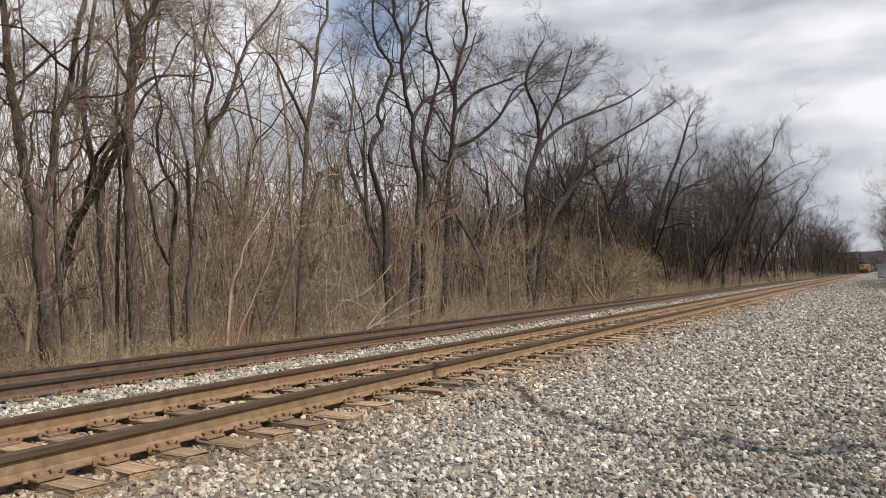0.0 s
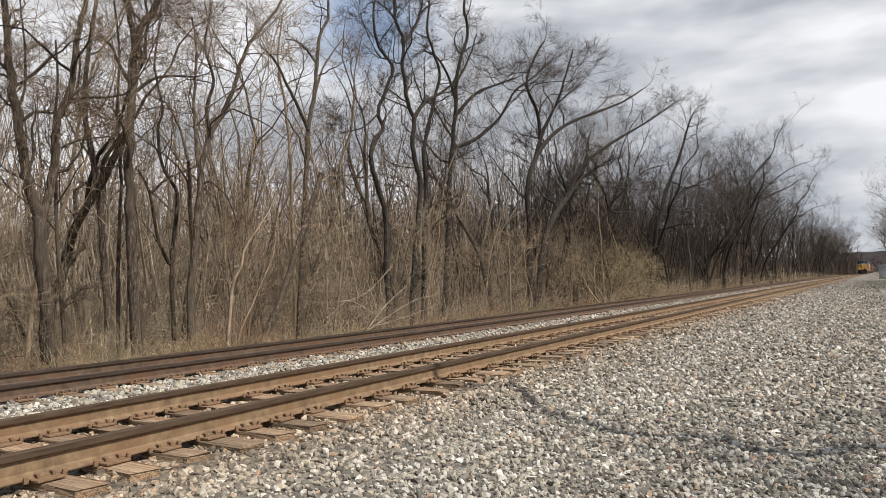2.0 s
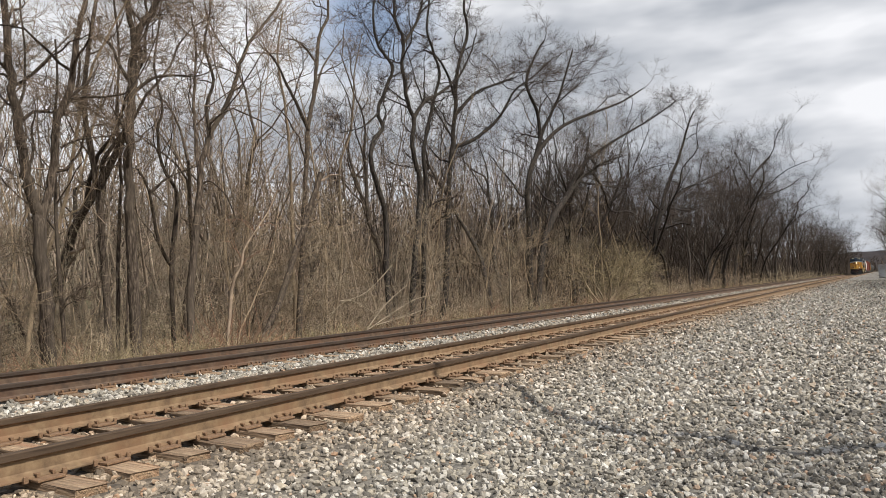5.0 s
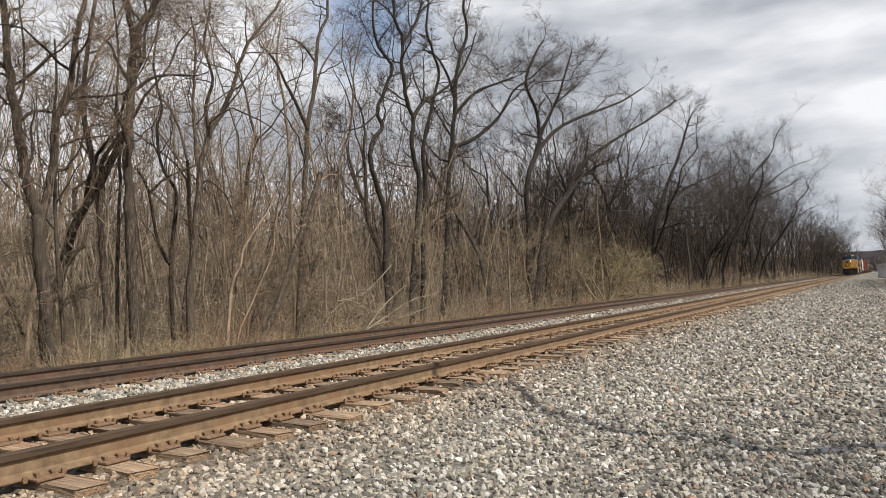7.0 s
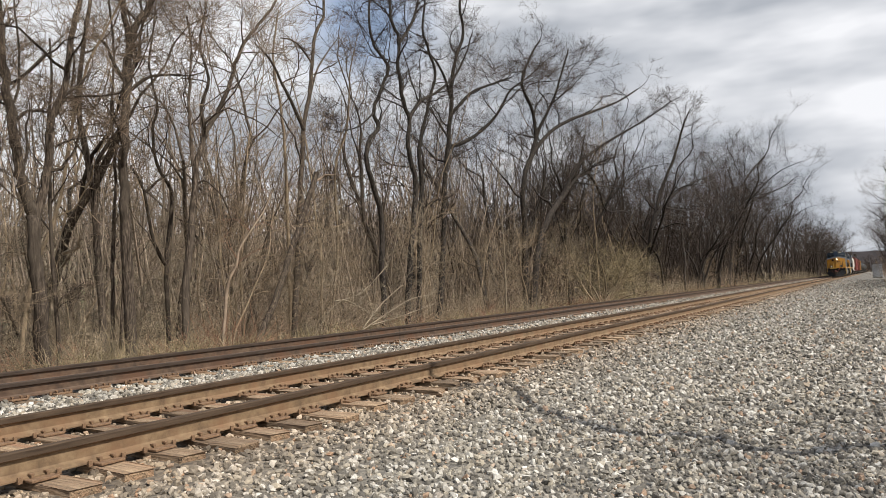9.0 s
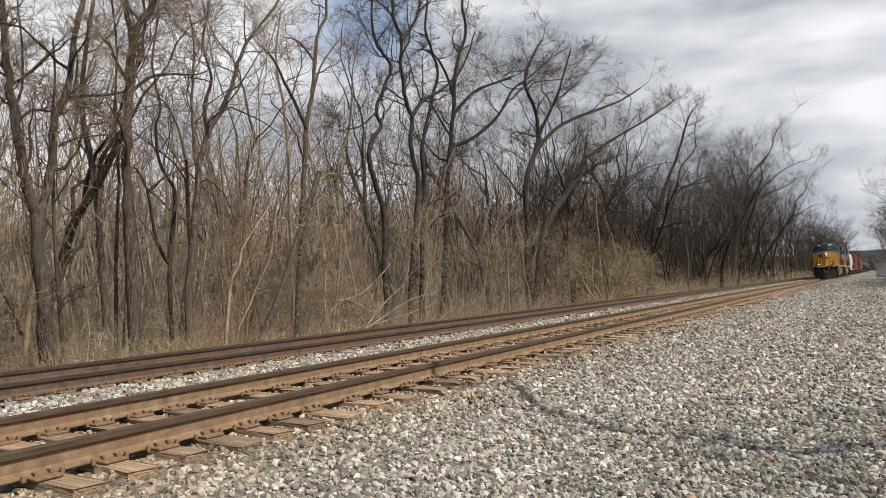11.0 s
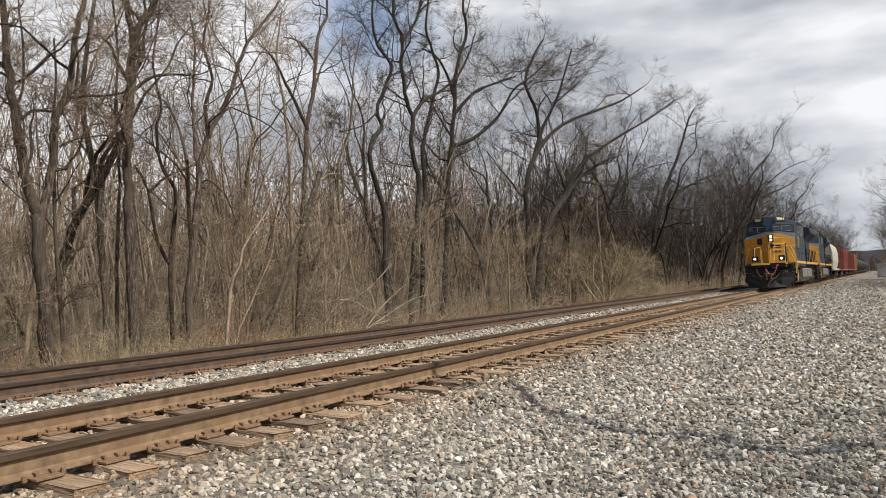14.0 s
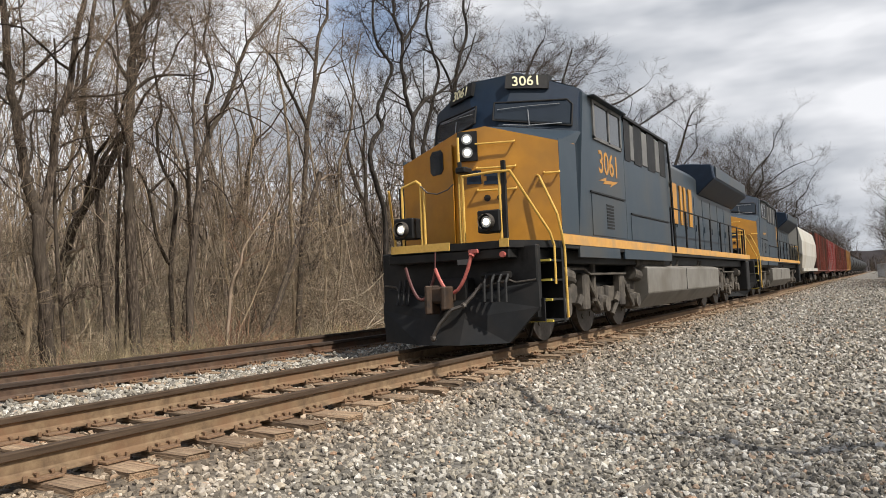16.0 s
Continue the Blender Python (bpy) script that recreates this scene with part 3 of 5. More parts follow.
    hero(3, -14.6, [([(11.68, -0.05), (11.73, 1.36), (11.85, 2.49), (11.98, 3.51), (11.99, 4.23), (12.19, 4.81), (12.3, 5.22), (12.62, 5.72), (13, 6.48), (13.29, 7.24), (13.59, 7.94), (14.11, 8.57), (14.77, 9.43), (15.5, 10.79)], 0.119, 0.035, 0, 0.4),
             ([(11.98, 4.31), (11.99, 5.13), (12.02, 5.88), (12.13, 6.66), (12.27, 7.47), (12.21, 8.38)], 0.058, 0.022, 0.05, -0.4),
             ([(12.36, 5.23), (12.28, 5.9), (12.56, 6.72), (12.32, 7.58), (12.58, 8.58), (12.55, 9.5)], 0.059, 0.022, 0.1, -0.2),
             ([(12.11, 3.87), (12.24, 3.94), (12.6, 3.56), (12.77, 2.91)], 0.036, 0.015, 0.05, 0.5)], "slender bare tree that forks into a leaning stem")
    hero(4, -14.8, [([(14.25, -0.45), (15.11, 1.07), (15.58, 2.12), (16.07, 3.16), (16.44, 3.97), (16.74, 4.72)], 0.111, 0.095, 0, 0.2)], "broken dark leaning trunk among the brush", budget=LIGHT_BUDGET, reach=1.2)
    hero(5, -16.0, [([(17.04, -0.31), (17.23, 1.7), (17.37, 3.2), (17.59, 5.11), (17.79, 6.67), (18.13, 7.91), (18.33, 9.15), (18.51, 10), (19.01, 10.97), (18.85, 12.15)], 0.128, 0.046, 0, 0),
             ([(17.78, 6.44), (17.19, 7.12), (16.58, 7.72), (16.03, 8.3), (15.25, 8.64)], 0.076, 0.029, 0, 0.4),
             ([(18.29, 8.9), (17.28, 9.29), (16.35, 9.13)], 0.049, 0.020, 0, 0.4),
             ([(18.02, 7.4), (18.78, 8.89), (20.16, 10.42)], 0.058, 0.019, 0, -0.3)], "tall pale-stemmed bare tree", budget=MID_BUDGET)
    hero(17, -17.0, [([(17.94, -0.38), (17.92, 2.52), (17.91, 5.66), (17.73, 7.41), (17.44, 9.12), (17.78, 10.82)], 0.087, 0.029, 0, 0),
             ([(19.94, -0.43), (20.53, 2.38), (20.56, 5.59), (21.35, 7.25), (21.65, 9.55), (22.25, 11.32)], 0.072, 0.021, 0, 0)], "bare tree with a tall thin stem", budget=LIGHT_BUDGET, bark=TAN)
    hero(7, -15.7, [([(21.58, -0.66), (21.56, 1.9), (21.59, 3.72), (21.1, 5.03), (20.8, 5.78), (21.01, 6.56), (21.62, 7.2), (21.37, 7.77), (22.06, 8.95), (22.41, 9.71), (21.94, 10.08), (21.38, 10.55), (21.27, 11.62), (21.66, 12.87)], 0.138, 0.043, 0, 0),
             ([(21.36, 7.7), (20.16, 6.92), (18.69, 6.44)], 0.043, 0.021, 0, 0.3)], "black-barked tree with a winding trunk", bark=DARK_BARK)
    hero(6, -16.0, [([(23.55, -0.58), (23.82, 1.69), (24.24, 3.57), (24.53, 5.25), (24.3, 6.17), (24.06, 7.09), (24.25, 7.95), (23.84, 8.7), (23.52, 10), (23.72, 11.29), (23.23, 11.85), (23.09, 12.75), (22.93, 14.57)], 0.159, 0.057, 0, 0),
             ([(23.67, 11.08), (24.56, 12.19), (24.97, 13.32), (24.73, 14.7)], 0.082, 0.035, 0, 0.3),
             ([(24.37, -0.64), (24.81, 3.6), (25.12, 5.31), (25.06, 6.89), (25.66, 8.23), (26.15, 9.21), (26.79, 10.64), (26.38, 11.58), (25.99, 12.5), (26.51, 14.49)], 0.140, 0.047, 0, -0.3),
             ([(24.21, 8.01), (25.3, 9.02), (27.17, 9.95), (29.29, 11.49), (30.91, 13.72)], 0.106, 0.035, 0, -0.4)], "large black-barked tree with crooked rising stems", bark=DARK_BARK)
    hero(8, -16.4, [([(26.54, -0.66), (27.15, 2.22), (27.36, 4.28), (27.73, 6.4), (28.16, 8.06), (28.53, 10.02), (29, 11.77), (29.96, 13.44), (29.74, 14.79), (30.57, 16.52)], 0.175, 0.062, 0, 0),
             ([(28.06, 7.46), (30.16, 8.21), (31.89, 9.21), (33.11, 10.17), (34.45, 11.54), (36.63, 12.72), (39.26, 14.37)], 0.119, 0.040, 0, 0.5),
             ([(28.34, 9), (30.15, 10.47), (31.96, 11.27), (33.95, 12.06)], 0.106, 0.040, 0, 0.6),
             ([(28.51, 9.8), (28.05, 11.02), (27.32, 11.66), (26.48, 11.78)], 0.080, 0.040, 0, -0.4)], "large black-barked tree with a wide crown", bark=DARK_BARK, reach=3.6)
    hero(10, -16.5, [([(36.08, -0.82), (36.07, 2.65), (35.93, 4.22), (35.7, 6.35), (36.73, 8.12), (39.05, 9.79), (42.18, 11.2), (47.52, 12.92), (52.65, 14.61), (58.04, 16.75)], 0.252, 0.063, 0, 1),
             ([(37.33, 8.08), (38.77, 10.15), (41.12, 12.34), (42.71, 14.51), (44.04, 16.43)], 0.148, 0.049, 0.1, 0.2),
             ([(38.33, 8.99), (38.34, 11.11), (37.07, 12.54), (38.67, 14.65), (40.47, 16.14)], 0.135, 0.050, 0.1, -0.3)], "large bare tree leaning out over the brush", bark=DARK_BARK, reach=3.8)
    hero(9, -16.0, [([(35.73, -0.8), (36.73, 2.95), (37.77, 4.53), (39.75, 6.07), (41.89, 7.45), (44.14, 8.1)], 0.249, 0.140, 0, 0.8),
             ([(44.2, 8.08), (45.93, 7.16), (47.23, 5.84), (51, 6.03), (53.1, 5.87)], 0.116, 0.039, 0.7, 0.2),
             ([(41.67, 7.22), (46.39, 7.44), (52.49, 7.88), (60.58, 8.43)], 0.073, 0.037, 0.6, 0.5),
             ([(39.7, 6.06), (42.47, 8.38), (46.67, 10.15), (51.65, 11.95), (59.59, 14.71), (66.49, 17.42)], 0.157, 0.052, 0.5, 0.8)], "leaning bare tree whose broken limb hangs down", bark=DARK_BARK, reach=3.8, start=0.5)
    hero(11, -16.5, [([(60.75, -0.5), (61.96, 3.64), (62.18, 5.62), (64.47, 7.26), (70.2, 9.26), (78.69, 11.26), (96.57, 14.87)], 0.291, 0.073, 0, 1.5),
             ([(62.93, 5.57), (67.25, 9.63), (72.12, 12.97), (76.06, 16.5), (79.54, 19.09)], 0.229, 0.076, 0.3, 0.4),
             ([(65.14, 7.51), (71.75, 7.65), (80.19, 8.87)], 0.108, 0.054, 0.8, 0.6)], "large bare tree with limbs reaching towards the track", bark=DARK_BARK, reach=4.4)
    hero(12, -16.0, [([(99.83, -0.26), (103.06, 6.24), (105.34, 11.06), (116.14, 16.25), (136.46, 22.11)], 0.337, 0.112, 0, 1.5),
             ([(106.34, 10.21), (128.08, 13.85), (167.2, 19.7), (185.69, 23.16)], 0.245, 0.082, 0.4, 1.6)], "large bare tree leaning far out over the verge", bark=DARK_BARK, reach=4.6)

    # across the line, beside the gravel
    hero(18, 3.4, [([(6.8, -0.2), (6.9, 1.8), (6.7, 3.62), (6.2, 4.26), (6.2, 4.85), (6.42, 5.26), (6.2, 6.0), (6.28, 6.62), (6.5, 7.58), (7.1, 8.5), (6.7, 9.4), (6.9, 11)], 0.105, 0.06, 0, 0)], "slim crooked bare tree beside the gravel", budget=[(6, 4), (4, 3)], reach=1.3)


build_edge()
MID = [tree_meshes(40 + i, 14.5 + i % 3, 0.14 + 0.015 * (i % 4), MID_BUDGET, forks=3 + i % 2) for i in range(5)]
# blackish bark and twigs here carry the distant wood's shade in their colour
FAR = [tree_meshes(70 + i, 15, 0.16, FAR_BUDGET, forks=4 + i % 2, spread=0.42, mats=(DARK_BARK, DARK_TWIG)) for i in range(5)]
THIN = [tree_meshes(90 + i, 13, 0.06, LIGHT_BUDGET, first=0.3, spread=0.24, mats=((TAN, TAN) if i % 2 else (None, None))) for i in range(4)]
SHRUB = [tree_meshes(120 + i, 4.6, 0.028, SHRUB_BUDGET, lean=0.15, first=0.08, spread=0.5, mats=(TAN, (TAN, PALE)[i % 2])) for i in range(4)]


def build_woods():
    """Rows of trees along the left of the line, thinning in detail with distance."""
    s = 6.0
    while s < 420:
        near = s < 30
        x = -18.5 - rng.random() * 6 if near else -17.0 - rng.random() * 5 if s < 60 else -15.8 - rng.random() * 4.5
        k = rng.uniform(0.75, 1.0) if near else rng.uniform(0.95, 1.1) if s < 90 else rng.uniform(1.2, 1.45)
        place_tree(rng.choice(MID if near else FAR), x + bend(s), s, k, rng.uniform(0, 360), lean=(0, 0 if s < 55 else rng.uniform(-4, 5)))
        s += (3.6 if near else 2.7 if s < 140 else 6.5) * rng.uniform(0.6, 1.4)
    for k in range(32):
        s = rng.uniform(30, 170) if k > 5 else rng.uniform(3, 45)
        x = -22 - rng.random() * 22
        place_tree(rng.choice(FAR if s > 30 else MID), x + bend(s), s, rng.uniform(0.85, 1.2), rng.uniform(0, 360))
    for k in range(74):
        s = rng.uniform(4, 60) if k < 60 else rng.uniform(80, 180)
        x = -15.5 - 16 * rng.random() ** 1.5
        place_tree(rng.choice(THIN), x + bend(s), s, rng.uniform(0.5, 1.1), rng.uniform(0, 360), "thin bare sapling in the brush", "saplings in the wood", lean=(rng.uniform(-5, 5), rng.uniform(-5, 5)))
    for k in range(62):
        s = rng.uniform(5, 40) if k < 46 else rng.uniform(40, 120)
        x = -14.3 - 6 * rng.random()
        place_tree(rng.choice(SHRUB), x + bend(s), s, rng.uniform(0.5, 1.25), rng.uniform(0, 360), "tan leafless shrub with many fine twigs", "shrubs at the wood's edge", lean=(rng.uniform(-9, 9), rng.uniform(-9, 9)))
    # the other side of the line
    for s, x, k in ((2.5, 4.8, 0.52), (6.0, 5.0, 0.55), (10.8, 6.0, 0.46), (14.6, 6.6, 0.5), (18.5, 6.6, 0.48), (23, 6.8, 0.5), (28, 7.0, 0.45), (1.5, 7.0, 0.66), (4.5, 6.8, 0.62), (9.5, 6.6, 0.62), (12.5, 8.0, 0.6), (16, 8.2, 0.6), (20, 8.2, 0.6), (25, 8.4, 0.55), (31, 8.4, 0.5), (38, 6.4, 0.6), (46, 6.6, 0.6), (54, 6.4, 0.65), (61, 6.6, 0.7), (69, 6.0, 0.75), (77, 5.6, 0.85), (85, 5.6, 0.85), (93, 5.2, 0.85), (101, 5.3, 1.05), (112, 4.0, 1.0), (122, 5.1, 1.1), (135, 4.1, 1.05), (148, 5.5, 1.0), (166, 4.2, 1.1), (184, 4.2, 1.1), (206, 4.1, 1.15), (235, 4.3, 1.2), (270, 4.5, 1.2), (310, 4.7, 1.25), (360, 5.3, 1.3)):
        place_tree(rng.choice(FAR), x + bend(s), s, k, rng.uniform(0, 360), "bare tree beside the gravel track", "bare trees beside the gravel")


build_woods()


def tile(variants, spots):
    """Copies of vertex arrays at (x, y, z, turn, scale), joined."""
    vs, fs, base = [], [], 0
    for k, (x, y, z, a, sc) in enumerate(spots):
        V, F = variants[k % len(variants)]
        c, s = math.cos(a), math.sin(a)
        M = np.array(((c, -s, 0), (s, c, 0), (0, 0, 1)), np.float32) * sc
        vs.append(V @ M.T + np.array((x, y, z), np.float32))
        fs.append(F + base)
        base += len(V)
    return np.concatenate(vs), np.concatenate(fs)


def thicket(seed, stems, height, spread, arch):
    """A clump of thin arching stems with side shoots."""
    w = Wood(seed)
    r = w.rng
    for _ in range(stems):
        a, d = r.uniform(0, 6.28), spread * r.random() ** 0.6
        h = height * r.uniform(0.4, 1.1)
        way = Vector((r.gauss(0, arch), r.gauss(0, arch), 1))
        q, rr = w.limb((d * math.cos(a), d * math.sin(a), -0.1), way, h, r.uniform(0.005, 0.011), 0.003, 3, 0.22, -0.06, 3)
        for _ in range(3):
            i = r.randint(1, 2)
            w.limb(q[i], Vector((r.gauss(0, 1), r.gauss(0, 1), r.uniform(0.1, 1.1))), h * r.uniform(0.2, 0.5), 0.0045, 0.0025, 1, 0.25, 0, 3)
    return w.arrays((3,))


def tuft(seed, blades, height):
    w = Wood(seed)
    r = w.rng
    for _ in range(blades):
        a, d = r.uniform(0, 6.28), 0.45 * r.random() ** 0.5
        w.limb((d * math.cos(a), d * math.sin(a), -0.05), Vector((r.gauss(0, 0.45), r.gauss(0, 0.45), 1)), height * r.uniform(0.4, 1.1), 0.009, 0.003, 2, 0.3, -0.12, 3)
    return w.arrays((3,))


def build_brush():
    r = random.Random(5)
    def spots(n, s0, s1, x0, x1, lo, hi, power=1.0):
        out = []
        for _ in range(n):
            s = s0 + (s1 - s0) * r.random() ** power
            x = r.uniform(x0, x1) + bend(s)
            out.append((x, s, ground_z(x, s), r.uniform(0, 6.28), r.uniform(lo, hi)))
        return out
    tall = [thicket(i, 36, 2.5, 1.4, 0.55) for i in range(4)]
    low = [thicket(20 + i, 30, 1.2, 0.9, 0.8) for i in range(4)]
    grass = [tuft(40 + i, 46, 0.75) for i in range(4)]
    sets = (("brush", DRY, tall, spots(34, 4, 30, -16.5, -13.6, 0.35, 0.8) + spots(34, 4, 30, -22, -16.5, 0.7, 1.3) + spots(44, 30, 90, -19, -14.0, 0.6, 1.1) + spots(26, 90, 300, -17, -13.8, 1.0, 1.5), "tangled tan brush under the bare trees"),
            ("dark_brush", TWIG, tall, spots(50, 4, 34, -26, -15, 0.9, 1.5) + spots(36, 34, 110, -23, -15, 1.0, 1.7), "dark leafless brush deeper in the wood"),
            ("brambles", BRAMBLE, low, spots(50, 4, 30, -15.5, -12.8, 0.6, 1.1) + spots(35, 30, 90, -15.5, -12.8, 0.6, 1.2), "low reddish-brown brambles along the verge"),
            ("olive_brush", OLIVE, low, spots(16, 8.0, 11.6, -14.0, -13.1, 0.7, 1.15) + spots(14, 4, 24, -14.2, -13.0, 0.5, 0.9) + spots(16, 24, 75, -14.6, -13.2, 0.7, 1.3), "olive-brown budding brush along the verge"),
            ("verge_grass", GRASS, grass, spots(230, 4, 34, -17.5, -12.5, 0.45, 1.0) + spots(80, 34, 110, -15.5, -12.4, 0.6, 1.3) + spots(60, 110, 320, -15, -12.4, 0.8, 1.6), "dry green and tan grass along the verge"))
    for name, mat, var, sp, label in sets:
        tagged(new(name, raw_mesh(name, *tile(var, sp), [mat], True)), label, "undergrowth", kind="stuff")
    right = [(x + 1.0 + bend(s), s, ground_z(x, s), a, k) for x, s, _, a, k in ((r.uniform(2.6, 7), r.uniform(60, 330), 0, r.uniform(0, 6.28), r.uniform(1.0, 2.2)) for _ in range(46))]
    tagged(new("roadside_brush", raw_mesh("roadside_brush", *tile(tall, right), [TWIG], True)), "dark leafless brush beside the gravel", "undergrowth", kind="stuff")
    # the wood beyond, as stems and twigs only: w coloured sunlit, d coloured shaded
    def stand(w, n, s0, s1, x0, x1, h0, h1, twigs, r0=0.02, fine=2):
        for _ in range(n):
            s = r.uniform(s0, s1)
            x = r.uniform(x0, x1) + bend(s)
            h = r.uniform(h0, h1)
            q, rr = w.limb((x, s, ground_z(x, s) - 0.2), Vector((r.gauss(0, 0.08), r.gauss(0, 0.08), 1)), h, r.uniform(0.03, 0.09) * max(1, r0 / 0.02), 0.015, 5, 0.13, 0.0, 3)
            for _ in range(twigs):
                f = r.uniform(0.12, 1)
                i = min(4, int(f * 5))
                b, br = w.limb(q[i].lerp(q[i + 1], f * 5 - i), Vector((r.gauss(0, 1), r.gauss(0, 1), 0.7)), r.uniform(0.9, 2.6) * (1.3 - 0.5 * f), r0, r0 * 0.4, 2, 0.3, 0.05, 3)
                for _ in range(fine):
                    w.limb(b[1], Vector((r.gauss(0, 1), r.gauss(0, 1), 0.6)), r.uniform(0.5, 1.4), r0 * 0.45, r0 * 0.25, 1, 0.2, 0, 3)
    w, d = Wood(77), Wood(78)
    stand(w, 560, 0, 60, -44, -20, 3, 9, 9, 0.013)
    stand(w, 330, 0, 70, -52, -23, 8, 14, 12, 0.011, 1)
    stand(w, 650, 0, 100, -75, -42, 6, 12, 7, 0.022, 1)
    stand(w, 500, 0, 240, -130, -75, 8, 13, 6, 0.04, 0)
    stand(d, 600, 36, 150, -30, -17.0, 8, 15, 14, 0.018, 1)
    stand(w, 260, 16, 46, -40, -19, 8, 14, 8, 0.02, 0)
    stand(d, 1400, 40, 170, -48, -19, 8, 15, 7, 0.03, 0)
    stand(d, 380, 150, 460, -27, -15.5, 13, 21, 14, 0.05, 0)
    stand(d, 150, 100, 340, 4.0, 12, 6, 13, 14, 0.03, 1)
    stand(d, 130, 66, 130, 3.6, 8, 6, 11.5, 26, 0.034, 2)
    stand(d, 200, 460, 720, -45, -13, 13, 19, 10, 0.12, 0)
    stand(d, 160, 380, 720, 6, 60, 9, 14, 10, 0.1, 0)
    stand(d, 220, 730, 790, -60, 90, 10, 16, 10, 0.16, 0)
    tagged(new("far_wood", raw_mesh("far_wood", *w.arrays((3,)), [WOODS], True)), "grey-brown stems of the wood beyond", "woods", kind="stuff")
    tagged(new("dark_far_wood", raw_mesh("dark_far_wood", *d.arrays((3,)), [DARK_TWIG], True)), "bare wood, coloured dark for its shade, that closes the view along the line", "woods", kind="stuff")


DRY = material("dry_brush_stems", [(0.15, 0.115, 0.072), (0.38, 0.30, 0.20)], 0.8, 0.95, 0, 0, island=0.75)
BRAMBLE = material("bramble_canes", [(0.17, 0.085, 0.05), (0.33, 0.18, 0.11)], 1, 0.9, 0, 0, island=0.6)
build_brush()


def build_fallen():
    """Pale fallen limbs on the verge, a thin white birch stem, and a bush."""
    w = Wood(301)
    for way, r0 in (([(17.3, -0.3), (18.8, 0.2), (20.9, 0.6), (22.6, 0.72)], 0.026), ([(17.4, -0.2), (18.5, 0.55), (20.2, 1.1)], 0.02), ([(17.6, -0.1), (19.6, 0.05), (22.5, 0.35)], 0.02),
                    ([(16.0, 0.7), (17.0, 0.66), (18.5, 0.1), (19.6, -0.4)], 0.018), ([(18.6, 1.8), (17.6, 0.95), (16.5, 0.55), (15.9, -0.3)], 0.018)):
        q, rr = w.stem([(-13.4 - 0.25 * i + w.rng.gauss(0, 0.1), s, z) for i, (s, z) in enumerate(way)], r0, 0.01, 5)
        branch_out(w, q, rr, 0, [(14, 3), (6, 3)], 1.3, 0.05, 0.1)
    t = thing("fallen_branch", "pale fallen limb with dry twigs on the verge", "branch")
    for name, me in zip(("limb", "twig_spray"), w.meshes(PALE, PALE)):
        o = new(name, me)
        o.parent = t
    w = Wood(302)
    q, rr = w.limb((-14.0, 28.4, -0.9), (0.0, 0.0, 1), 7.6, 0.05, 0.012, 8, 0.04, 0, 5)
    branch_out(w, q, rr, 0, [(9, 3), (4, 3)], 1.5, 0.1, 0.25)
    t = thing("sapling", "pale slender sapling at the edge of the verge", "tree")
    for name, me in zip(("trunk", "twig_spray"), w.meshes(PALE, PALE)):
        o = new(name, me)
        o.parent = t
    w = Wood(303)
    for k in range(14):
        q, rr = w.limb((-14.0, 41.6, -0.8), Vector((w.rng.gauss(0.1, 0.4), w.rng.gauss(0.75, 0.5), 1)), w.rng.uniform(3.0, 5.6), 0.07, 0.015, 7, 0.14, 0.02, 5)
        branch_out(w, q, rr, 0, [(9, 3), (7, 3), (6, 3)], 2.3, -0.02, 0.2)
    t = thing("bush", "large twiggy tan bush beside the far track", "bush")
    for name, me in zip(("stem", "twig_spray"), w.meshes(TAN, OLIVE)):
        o = tagged(new(name, me), kind="stuff" if name == "twig_spray" else "")
        o.parent = t
    w = Wood(304)
    for k in range(85):
        w.limb((-14.1 + w.rng.gauss(0, 0.3), 12.6 + w.rng.gauss(0, 0.3), -0.9), Vector((w.rng.gauss(0, 0.5), w.rng.gauss(0, 0.5), 1)), w.rng.uniform(0.8, 2.0), 0.012, 0.004, 4, 0.25, 0, 3)
    q, rr = w.stem([(-14.3, 12.55, -0.9), (-14.3, 12.75, 1.1), (-14.2, 13.0, 1.75), (-14.2, 13.2, 2.3), (-14.1, 13.9, 3.2), (-14.1, 14.3, 3.9)], 0.058, 0.015, 5)
    branch_out(w, q, rr, 0, [(8, 3), (4, 3)], 1.2, 0.0, 0.3)
    t = thing("bush", "reddish bush round a pale snag in the brush", "bush")
    for name, me in zip(("snag", "twig_spray"), w.meshes(TWIG, BRAMBLE)):
        o = tagged(new(name, me), kind="stuff" if name == "twig_spray" else "")
        o.parent = t


def thing(name, label, category, group=""):
    return tagged(new(name), label, category, group)


build_fallen()


# ---- beside the gravel: a relay cabinet, the far ridge ----
PIECES = {"nose_side", "filter_panel", "railing_post", "sill_skirt", "stripe", "front_stripe", "air_filter", "access_door", "drip_rail", "louver", "step_edge", "tread", "port_hole", "cab_window", "radiator_screen", "logo_block", "nose_badge", "side_sill", "roof_gutter", "angle_cock", "tank_seam", "marker_light"}


def quick(name, mat, parent, build, label=""):
    """Builds a part; kinds named in PIECES become one part for each loose piece."""
    bm = bmesh.new()
    build(bm)
    if name not in PIECES:
        return part(name, bm, mat, parent, label)
    left, made = set(bm.verts), None
    while left:
        seed = min(left, key=lambda v: v.index) if made is None else next(iter(left))
        group, stack = {seed}, [seed]
        while stack:
            for e in stack.pop().link_edges:
                for v in e.verts:
                    if v not in group:
                        group.add(v)
                        stack.append(v)
        left -= group
        one = bmesh.new()
        new_of = {v: one.verts.new(v.co) for v in group}
        for f in {f for v in group for f in v.link_faces}:
            one.faces.new([new_of[v] for v in f.verts])
        made = part(name, one, mat, parent, label)
    bm.free()
    return made


